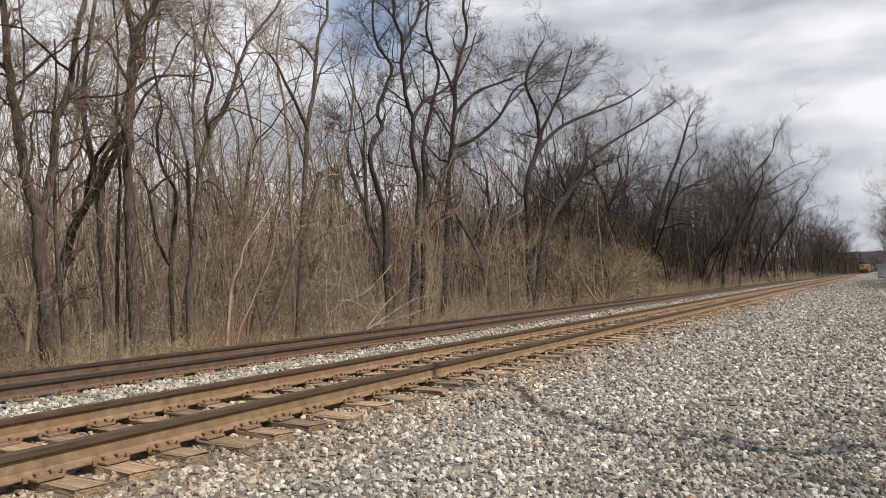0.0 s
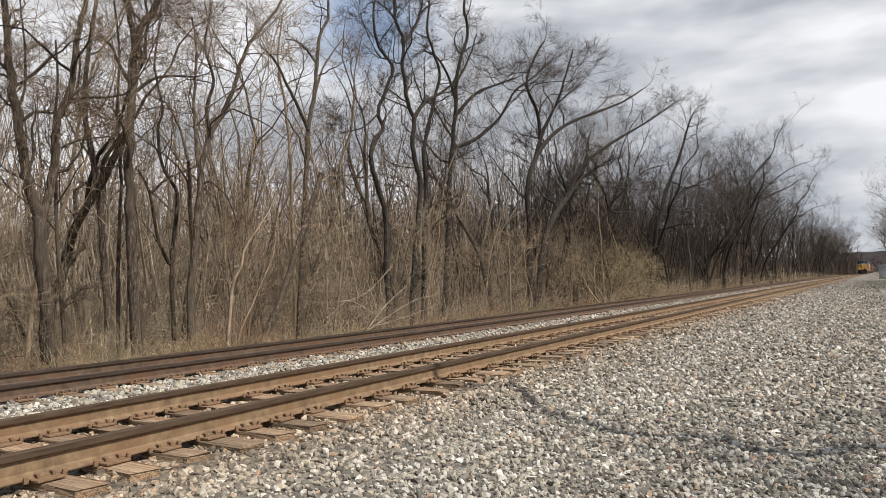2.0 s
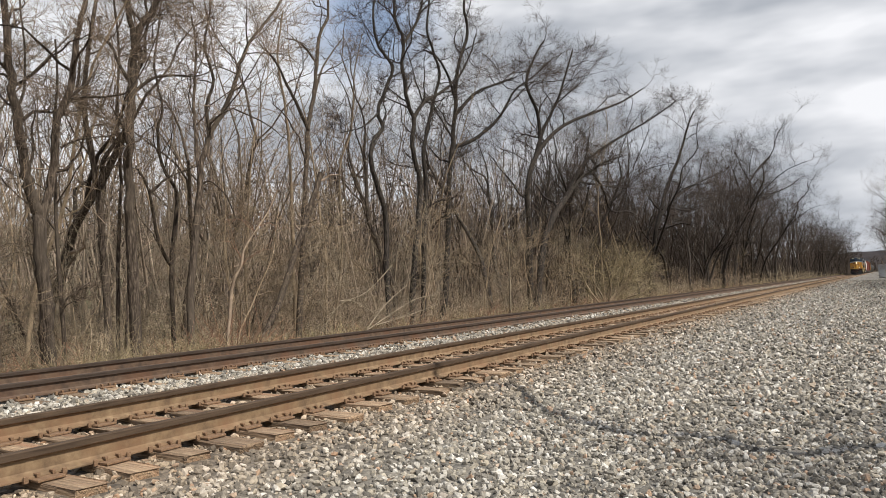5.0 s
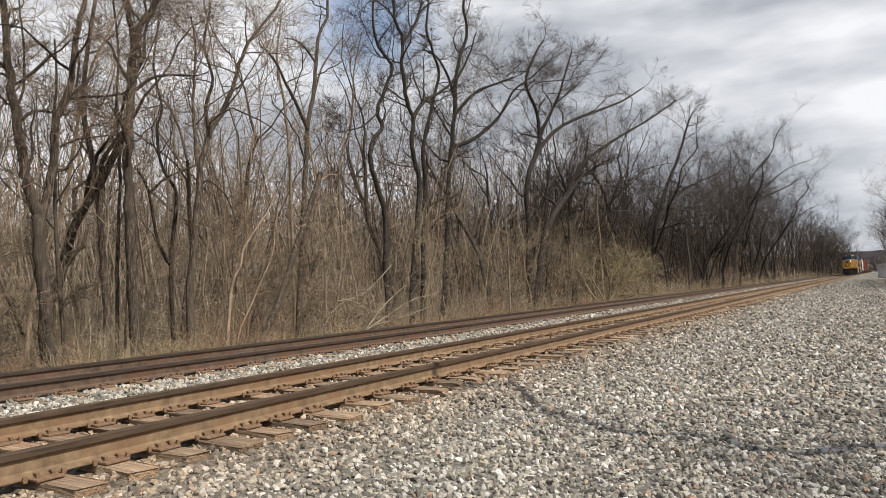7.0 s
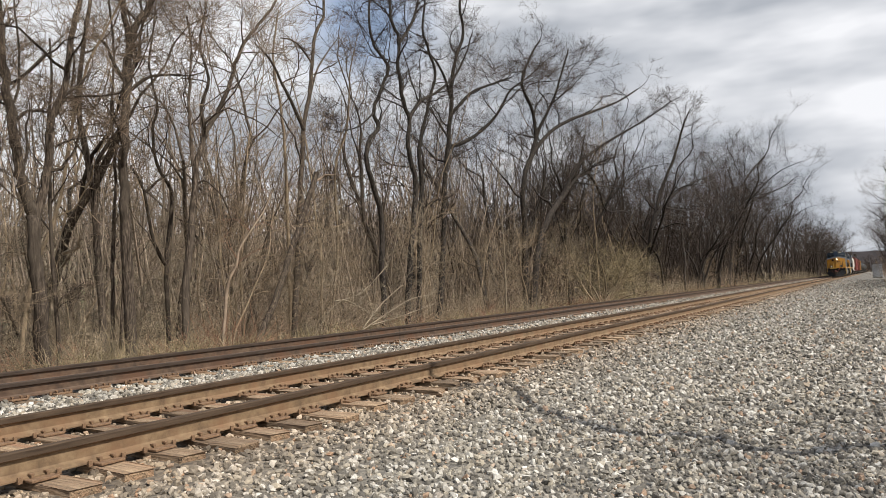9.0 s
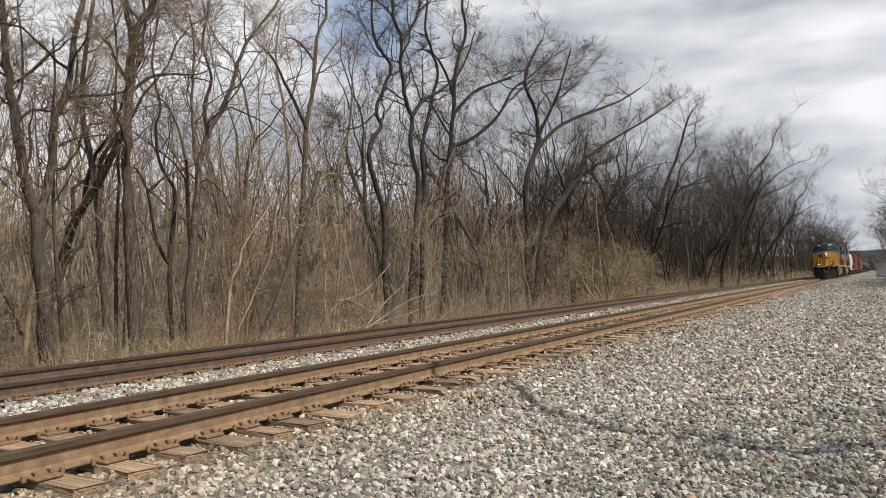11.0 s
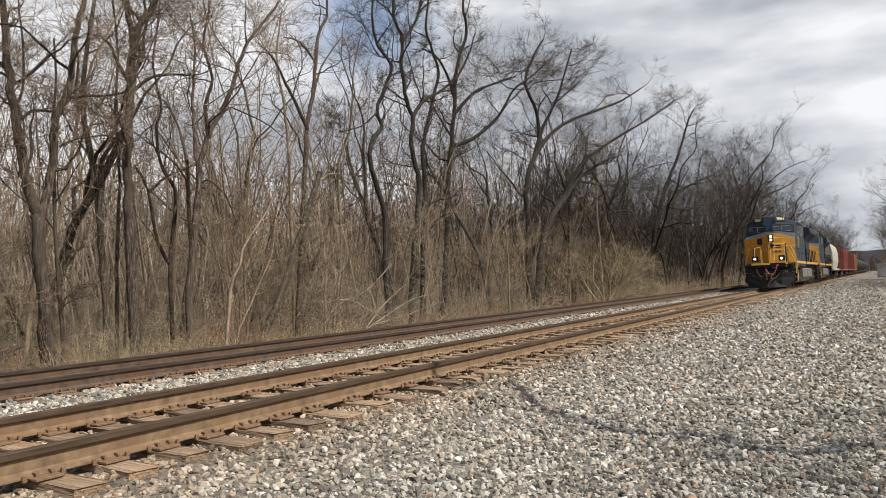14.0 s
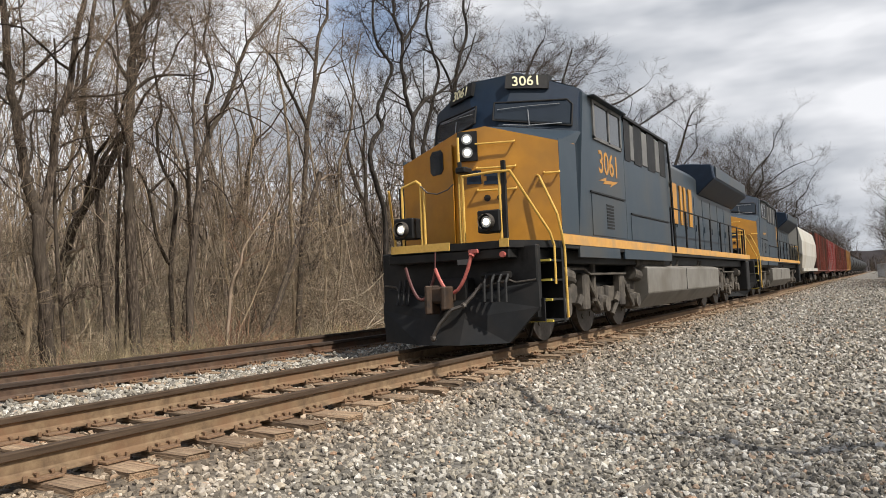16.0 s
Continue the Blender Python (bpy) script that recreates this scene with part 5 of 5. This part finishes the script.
    for sx in (-1, 1):
        X = sx * 0.95
        for k in range(9):
            y = 9.6 + k * 1.28
            quick("hood_door", SLATE, loco, lambda bm: [box(bm, X, X + sx * 0.02, y, y + 1.2, 1.8, 3.5, 0.006), box(bm, X + sx * 0.02, X + sx * 0.045, y + 0.1, y + 0.14, 2.4, 2.6)])
        # large plain logo blocks
        quick("logo_block", GOLD, loco, lambda bm: [box(bm, X + sx * 0.02, X + sx * 0.05, a, b, c, d) for a, b, c, d in ((11.7, 12.35, 2.5, 3.65), (12.75, 13.0, 2.5, 3.65), (13.25, 13.5, 2.5, 3.65), (13.9, 14.3, 2.5, 3.65))], "large orange logo blocks")
    # radiator
    quick("radiator", NAVY, loco, lambda bm: prism(bm, [(1.52, 4.1), (1.45, 4.55), (0.6, 4.66), (-0.6, 4.66), (-1.45, 4.55), (-1.52, 4.1), (-0.98, 3.62), (0.98, 3.62)], "y", 15.3, 21.9, 0.03), "dark blue overhanging radiator")
    quick("radiator_screen", SLATE, loco, lambda bm: [box(bm, sx * 1.49, sx * 1.535, 15.6, 21.6, 4.14, 4.5, 0.01) for sx in (-1, 1)])
    # walkway railings
    for sx in (-1, 1):
        rail = quick("handrail", BLACK, loco, lambda bm: bent(bm, [(sx * 1.46, 9.35, 2.72), (sx * 1.46, 21.2, 2.72)], 0.02, 6))
        for k in range(8):
            quick("stanchion", BLACK, rail, lambda bm: box(bm, sx * 1.46 - 0.02, sx * 1.46 + 0.02, 9.5 + k * 1.65, 9.58 + k * 1.65, 1.55, 2.73))
    quick("cable", BLACK, loco, lambda bm: bent(bm, [(1.53, 9.25, 4.25), (1.56, 9.3, 3.5), (1.53, 9.5, 2.4), (1.53, 9.6, 1.6)], 0.03, 6))
    # front platform railings
    FRONT_TUBES = ([(-0.78, 1.08, 1.65), (-0.78, 1.08, 2.60), (-0.5, 1.08, 2.68), (-0.42, 1.08, 2.62), (-0.42, 1.08, 1.65)],
                   [(-0.36, 1.08, 1.65), (-0.36, 1.08, 2.55)],
                   [(0.36, 1.08, 1.65), (0.36, 1.08, 2.66), (0.9, 1.08, 2.67), (1.16, 1.10, 2.66), (1.48, 1.75, 1.75), (1.50, 1.85, 1.55), (1.50, 1.85, 0.95)],
                   [(0.30, 1.08, 1.65), (0.30, 1.08, 2.55)],
                   [(0.98, 1.10, 1.65), (0.98, 1.10, 2.66)],
                   [(1.18, 2.06, 2.70), (1.26, 1.95, 2.66), (1.52, 1.98, 2.05), (1.56, 2.02, 1.78), (1.57, 2.1, 1.5), (1.57, 2.12, 0.42)],
                   [(-1.06, 1.10, 2.58), (-1.42, 1.75, 1.75), (-1.46, 1.85, 0.95)],
                   [(0.12, 1.40, 1.65), (0.12, 1.40, 3.35)])
    for tube in FRONT_TUBES:
        quick("front_railing", RAILING, loco, lambda bm: bent(bm, tube, 0.021, 8), "yellow tube railing")
    quick("railing_post", BLACK, loco, lambda bm: [box(bm, x - 0.03, x + 0.03, 1.10, 1.16, 1.63, z) for x, z in ((-0.82, 2.6), (1.04, 2.83))])
    quick("chain", STEEL, loco, lambda bm: bent(bm, [(-0.42, 1.07, 2.60), (-0.28, 1.06, 2.47), (-0.1, 1.06, 2.43), (0.1, 1.06, 2.48), (0.2, 1.07, 2.56)], 0.012, 5))
    quick("platform_box", BLACK, loco, lambda bm: [box(bm, 0.16, 0.34, 1.2, 1.45, 2.74, 2.84, 0.02), rod(bm, (0.22, 1.25, 2.84), (0.22, 1.25, 2.92), 0.035)])
    for x in (-0.75, 0.80):
        ditch = quick("ditch_light", BLACK, loco, lambda bm: box(bm, x - 0.19, x + 0.19, 1.03, 1.3, 1.76, 2.10, 0.02), "black ditch light box")
        quick("lens", SILVER if number else GLASS, ditch, lambda bm: rod(bm, (x - 0.02, 1.0, 1.92), (x - 0.02, 1.06, 1.92), 0.085, 18))
        if number:
            quick("bulb", DITCH, ditch, lambda bm: rod(bm, (x - 0.02, 0.985, 1.92), (x - 0.02, 1.005, 1.92), 0.045, 14))
        quick("lens_rim", STEEL, ditch, lambda bm: bmesh.ops.create_cone(bm, cap_ends=False, segments=20, radius1=0.135, radius2=0.115, depth=0.12, matrix=Matrix.Translation((x - 0.02, 1.0, 1.92)) @ Matrix.Rotation(radians(90), 4, "X")))
    # pilot, plow, coupler
    quick("pilot", BLACK, loco, lambda bm: [box(bm, -1.42, 1.42, 1.35, 1.5, 0.45, 1.56, 0.02), box(bm, -1.1, 1.1, 1.08, 1.4, 1.36, 1.52, 0.02)])

    def plow(bm):
        loft(bm, [[(-1.34, 1.42, 0.98), (-1.34, 1.36, 0.98), (-0.35, 1.12, 0.80), (0.35, 1.12, 0.80), (1.45, 1.30, 1.0), (1.45, 1.38, 1.0), (0.35, 1.2, 0.80), (-0.35, 1.2, 0.80)],
                  [(-1.38, 1.35, 0.62), (-1.38, 1.29, 0.62), (-0.35, 0.98, 0.48), (0.35, 0.98, 0.48), (1.48, 1.24, 0.62), (1.48, 1.30, 0.62), (0.35, 1.06, 0.48), (-0.35, 1.06, 0.48)],
                  [(-1.24, 1.22, 0.11), (-1.24, 1.14, 0.11), (-0.35, 0.80, 0.09), (0.35, 0.80, 0.09), (1.05, 1.06, 0.11), (1.05, 1.14, 0.11), (0.35, 0.88, 0.09), (-0.35, 0.88, 0.09)]])
    quick("snow_plow", PLOW, loco, plow, "black curved snow plow")
    for pts in ([(0.5, 1.08, 0.92), (1.05, 1.14, 1.04), (1.12, 1.2, 1.0), (1.42, 1.28, 1.03)], [(-1.36, 1.33, 1.03), (-1.05, 1.2, 1.0), (-0.9, 1.15, 0.85)]):
        quick("plow_rail", STEEL, loco, lambda bm: bent(bm, pts, 0.014, 6))

    def coupler(bm):
        box(bm, -0.14, 0.14, 0.75, 1.4, 0.72, 0.98, 0.04)
        prism(bm, [(-0.17, 0.98), (-0.2, 0.74), (-0.13, 0.66), (-0.07, 0.74), (-0.06, 0.98)], "z", 0.56, 1.0, 0.02)
        prism(bm, [(0.02, 0.98), (0.03, 0.86), (0.1, 0.72), (0.17, 0.74), (0.18, 0.98)], "z", 0.62, 0.98, 0.02)
    quick("coupler", COUPLER, loco, coupler, "rust-brown knuckle coupler")
    quick("coupler_pocket", BLACK, loco, lambda bm: box(bm, -0.35, 0.35, 1.1, 1.36, 0.6, 1.1, 0.03))

    def hose_line(bm, a, b, sag, r, y):
        pts = [(a[0] + (b[0] - a[0]) * k / 10, y, a[1] + (b[1] - a[1]) * k / 10 - sag * 4 * (k / 10) * (1 - k / 10)) for k in range(11)]
        bent(bm, pts, r, 7)
    quick("air_hose", HOSE, loco, lambda bm: [hose_line(bm, (-0.15, 1.26), (0.5, 1.42), 0.46, 0.028, 1.0), bent(bm, [(0.5, 1.0, 1.42), (0.52, 1.05, 1.5)], 0.05, 7)], "red air hose")
    quick("control_cable", DULL_HOSE, loco, lambda bm: [hose_line(bm, (-0.72, 1.30), (-0.15, 1.26), 0.50, 0.025, 1.02), bent(bm, [(-0.15, 1.02, 1.52), (-0.15, 1.0, 1.26)], 0.012, 5)])
    quick("brake_hose", STEEL, loco, lambda bm: bent(bm, [(0.62, 1.1, 1.0), (0.5, 1.0, 0.82), (0.38, 0.92, 0.68), (0.2, 0.85, 0.62), (0.02, 0.78, 0.4), (-0.08, 0.76, 0.22)], 0.03, 7))
    quick("angle_cock", STEEL, loco, lambda bm: [bmesh.ops.create_icosphere(bm, subdivisions=1, radius=0.055, matrix=Matrix.Translation(p)) for p in ((0.38, 0.92, 0.68), (-0.08, 0.76, 0.2))])
    for k in range(4):
        quick("hose_fitting", BLACK, loco, lambda bm: bent(bm, [(0.7 + 0.12 * k, 1.1, 1.12), (0.7 + 0.12 * k, 1.0, 1.0), (0.72 + 0.12 * k, 0.95, 0.72)], 0.025, 6))
    for k in range(3):
        quick("hose_fitting", BLACK, loco, lambda bm: bent(bm, [(-0.95 + 0.1 * k, 1.2, 1.1), (-0.93 + 0.1 * k, 1.05, 0.7)], 0.022, 6))
    quick("hose_manifold", BLACK, loco, lambda bm: rod(bm, (0.55, 1.25, 1.12), (1.05, 1.2, 1.12), 0.05, 8))
    quick("marker_light", HOSE, loco, lambda bm: [rod(bm, (1.02, 1.05, 1.42), (1.02, 1.0, 1.42), 0.045, 10), box(bm, 0.45, 0.62, 0.99, 1.03, 1.46, 1.52, 0.01)], "red marker light")
    quick("data_plate", PANEL, loco, lambda bm: [box(bm, 0.22, 0.42, 1.06, 1.08, 1.30, 1.38)])
    # corner steps
    for sx in (-1, 1):
        steps = quick("step_well", BLACK, loco, lambda bm: [box(bm, sx * 1.05, sx * 1.12, 1.45, 2.15, 0.4, 1.55), box(bm, sx * 1.12, sx * 1.5, 2.12, 2.2, 0.35, 1.60), box(bm, sx * 1.12, sx * 1.48, 1.42, 1.46, 0.4, 0.75)], "black corner steps")
        quick("step_edge", STEPY, steps, lambda bm: [box(bm, sx * 1.12, sx * 1.52, 1.62, 1.64 + 0.02, z, z + 0.035) for z in (0.38, 0.70, 1.0, 1.3)], "yellow step edge")
        quick("tread", BLACK, steps, lambda bm: [box(bm, sx * 1.12, sx * 1.5, 1.66, 2.12, z, z + 0.03) for z in (0.38, 0.70, 1.0, 1.3)])
        # fuel tank
    def tank(bm):
        prism(bm, [(1.46, 1.22), (1.46, 0.66), (1.18, 0.32), (-1.18, 0.32), (-1.46, 0.66), (-1.46, 1.22), (-1.3, 1.28), (1.3, 1.28)], "y", 7.2, 15.4, 0.02)
    quick("fuel_tank", TANK, loco, tank, "dusty grey fuel tank")
    quick("tank_seam", BLACK, loco, lambda bm: [box(bm, sx * 1.462, sx * 1.468, 10.9, 10.92, 0.66, 1.22) for sx in (-1, 1)])
    for sx in (-1, 1):
        quick("air_reservoir", GRIME, loco, lambda bm: rod(bm, (sx * 1.2, 6.85, 1.35), (sx * 1.2, 9.2, 1.35), 0.14, 12))
        for y in (9.8, 10.4, 12.9, 13.3):
            quick("tank_filler", GRIME, loco, lambda bm: rod(bm, (sx * 1.3, y, 1.22), (sx * 1.3, y + 0.25, 1.42), 0.04, 6))
    loco_truck(loco, 4.9)
    loco_truck(loco, 18.15)
    # rear steps and coupler
    quick("rear_pilot", BLACK, loco, lambda bm: [box(bm, -1.4, 1.4, 21.7, 21.85, 0.35, 1.55, 0.02), box(bm, -0.14, 0.14, 21.8, 22.8, 0.72, 0.98, 0.04), box(bm, -1.5, 1.5, 21.0, 21.7, 0.4, 1.5, 0.03)])
    quick("rear_railing", RAILING, loco, lambda bm: [bent(bm, [(sx * 1.46, 21.3, 0.6), (sx * 1.46, 21.3, 2.7), (sx * 0.5, 21.75, 2.7), (sx * 0.5, 21.75, 1.63)], 0.022, 6) for sx in (-1, 1)])
    return loco


def freight_truck(car, yc):
    t = new("truck")
    t.parent = car
    for sx in (-1, 1):
        quick("side_frame", GRIME, t, lambda bm: prism(bm, [(yc - 1.15, 0.42), (yc - 1.15, 0.62), (yc - 0.45, 0.80), (yc + 0.45, 0.80), (yc + 1.15, 0.62), (yc + 1.15, 0.42), (yc + 0.4, 0.28), (yc - 0.4, 0.28)], "x", min(sx * 1.0, sx * 1.14), max(sx * 1.0, sx * 1.14), 0.02))
    quick("bolster", BLACK, t, lambda bm: box(bm, -1.0, 1.0, yc - 0.25, yc + 0.25, 0.45, 0.95))
    for dy in (-0.89, 0.89):
        w = new("wheelset", WHEELSET)
        w.parent = t
        w.matrix_basis = pose(0, yc + dy, 0.46) @ Matrix.Scale(0.868, 4)


def hopper(mat, label, ln=16.5, round_side=False):
    """A covered hopper or ribbed hopper car."""
    car = thing("hopper_car", label, "freight car", "freight cars of the train")
    top, low = 4.45, 1.15
    if round_side:
        sec = [(0.5, low - 0.3), (1.35, low), (1.55, 2.2), (1.55, 3.2), (1.35, 4.1), (0.9, top), (-0.9, top), (-1.35, 4.1), (-1.55, 3.2), (-1.55, 2.2), (-1.35, low), (-0.5, low - 0.3)]
    else:
        sec = [(0.6, 0.75), (1.42, low), (1.42, top - 0.1), (1.36, top), (-1.36, top), (-1.42, top - 0.1), (-1.42, low), (-0.6, 0.75)]

    def body(bm):
        a = [(x, 1.0 + (1.6 if z < 1.3 else 0.0), z) for x, z in sec]
        b = [(x, ln - 1.0 - (1.6 if z < 1.3 else 0.0), z) for x, z in sec]
        loft(bm, [a, b])
    quick("body", mat, car, body)
    quick("underframe", BLACK, car, lambda bm: [box(bm, -0.3, 0.3, 0.2, ln - 0.2, 0.9, 1.15), box(bm, -1.35, 1.35, 0.4, 0.9, 1.0, 1.3, 0.02), box(bm, -1.35, 1.35, ln - 0.9, ln - 0.4, 1.0, 1.3, 0.02)])
    X = 1.56 if round_side else 1.42
    if not round_side:
        for k in range(11):
            y = 1.2 + k * (ln - 2.4) / 10
            for sx in (-1, 1):
                quick("rib", mat, car, lambda bm: box(bm, sx * X, sx * (X + 0.09), y - 0.05, y + 0.05, low, top - 0.05))
    quick("side_sill", mat, car, lambda bm: [box(bm, sx * (X - 0.12), sx * (X + 0.02), 0.8, ln - 0.8, low - 0.1, low + 0.12, 0.01) for sx in (-1, 1)])
    for y in (0.55, ln - 0.55):
        for sx in (-1, 1):
            quick("ladder", BLACK, car, lambda bm: [rod(bm, (sx * 1.35, y + d, 1.1), (sx * 1.35, y + d, top), 0.02, 5) for d in (-0.2, 0.2)] + [rod(bm, (sx * 1.35, y - 0.2, 1.3 + 0.35 * k), (sx * 1.35, y + 0.2, 1.3 + 0.35 * k), 0.015, 5) for k in range(9)])
    quick("roof_walk", BLACK, car, lambda bm: box(bm, -0.5, 0.5, 0.9, ln - 0.9, top + 0.03, top + 0.1))
    freight_truck(car, 2.3)
    freight_truck(car, ln - 2.3)
    return car


def tank_car(ln=17.5):
    car = thing("tank_car", "black cylindrical tank car on the rails", "freight car", "tank cars of the train")

    def shell(bm):
        rings = []
        for y, r in ((0.9, 0.6), (1.05, 1.05), (1.4, 1.45), (ln / 2, 1.52), (ln - 1.4, 1.45), (ln - 1.05, 1.05), (ln - 0.9, 0.6)):
            rings.append([(r * math.cos(2 * math.pi * k / 20), y, 2.7 + r * math.sin(2 * math.pi * k / 20)) for k in range(20)])
        loft(bm, rings)
    quick("shell", BLACK, car, shell)
    quick("underframe", BLACK, car, lambda bm: [box(bm, -0.3, 0.3, 0.2, ln - 0.2, 0.9, 1.2), box(bm, -1.3, 1.3, 0.4, 2.6, 1.0, 1.15), box(bm, -1.3, 1.3, ln - 2.6, ln - 0.4, 1.0, 1.15)])
    quick("dome", BLACK, car, lambda bm: [rod(bm, (0, ln / 2, 4.1), (0, ln / 2, 4.5), 0.45, 14), box(bm, -0.9, 0.9, ln / 2 - 1.3, ln / 2 + 1.3, 4.05, 4.12)])
    freight_truck(car, 2.3)
    freight_truck(car, ln - 2.3)
    return car


WHITE = material("dusty_white_car_paint", [(0.36, 0.345, 0.30), (0.45, 0.43, 0.385)], 2, 0.6, 0, 0.03, stain=(0.34, 0.30, 0.24), stain_scale=0.8, stretch=(1, 1, 0.3))
OXIDE = material("oxide_red_car_paint", [(0.17, 0.045, 0.028), (0.24, 0.065, 0.04)], 2, 0.7, 0, 0.05, stain=(0.12, 0.06, 0.04), stain_scale=0.9, spread=0.25, stretch=(1, 1, 0.3))
SCARLET = material("faded_red_car_paint", [(0.27, 0.05, 0.04), (0.36, 0.085, 0.07)], 2, 0.65, 0, 0.05, stain=(0.3, 0.27, 0.25), stain_scale=1.2, stretch=(1, 1, 0.3))
OCHRE = material("ochre_car_paint", [(0.36, 0.19, 0.05), (0.44, 0.25, 0.08)], 2, 0.65, 0, 0.05, stain=(0.22, 0.13, 0.06), stain_scale=0.9, stretch=(1, 1, 0.3))

NOSE, SPEED, LOCO = 8.3, 19.8, 22.3
CONSIST = []


def build_train():
    at = 0.0
    lead = locomotive("dark blue and golden yellow diesel locomotive with lit headlights", "3061")
    CONSIST.append((lead, at))
    at += LOCO
    second = locomotive("second dark blue and yellow diesel locomotive coupled behind another", "")
    CONSIST.append((second, at))
    at += LOCO + 0.3
    cars = [hopper(WHITE, "dusty white covered hopper with curved sides on the rails", 15.5, True)]
    red = hopper(OXIDE, "oxide red ribbed hopper car with rusty stains", 16.5)
    bright = hopper(SCARLET, "faded bright red ribbed hopper car with pale streaks", 16.5)
    cars += [red, bright, copy_thing(red, pose(0, 0, 0)), copy_thing(red, pose(0, 0, 0))]
    cars += [hopper(OCHRE, "ochre yellow ribbed freight car with rusty stains", 16.5)]
    tank = tank_car()
    cars += [tank] + [copy_thing(tank, pose(0, 0, 0)) for _ in range(8)]
    for c in cars:
        CONSIST.append((c, at))
        at += 15.6 if c is cars[0] else 17.6 if "tank" in c.name else 16.6


build_train()


def on_line(s):
    a = math.degrees(math.atan2(bend(s + 12) - bend(s + 3), 9))
    return pose(TRACK_X + bend(s + 3), s, 0, 0, 0, -a)


def run(t):
    """How far the leading end still has to come, in metres along the line."""
    return NOSE + SPEED * (16 - t)


def motions():
    for ob, back in CONSIST:
        walk(ob, [(t / 4, on_line(run(t / 4) + back)) for t in range(65)])
    for ob, r, (x, y, z) in SPINNING:
        walk(ob, [(k / 30, pose(x, y, z, math.degrees(SPEED * (k / 30) / r))) for k in range(481)])


motions()
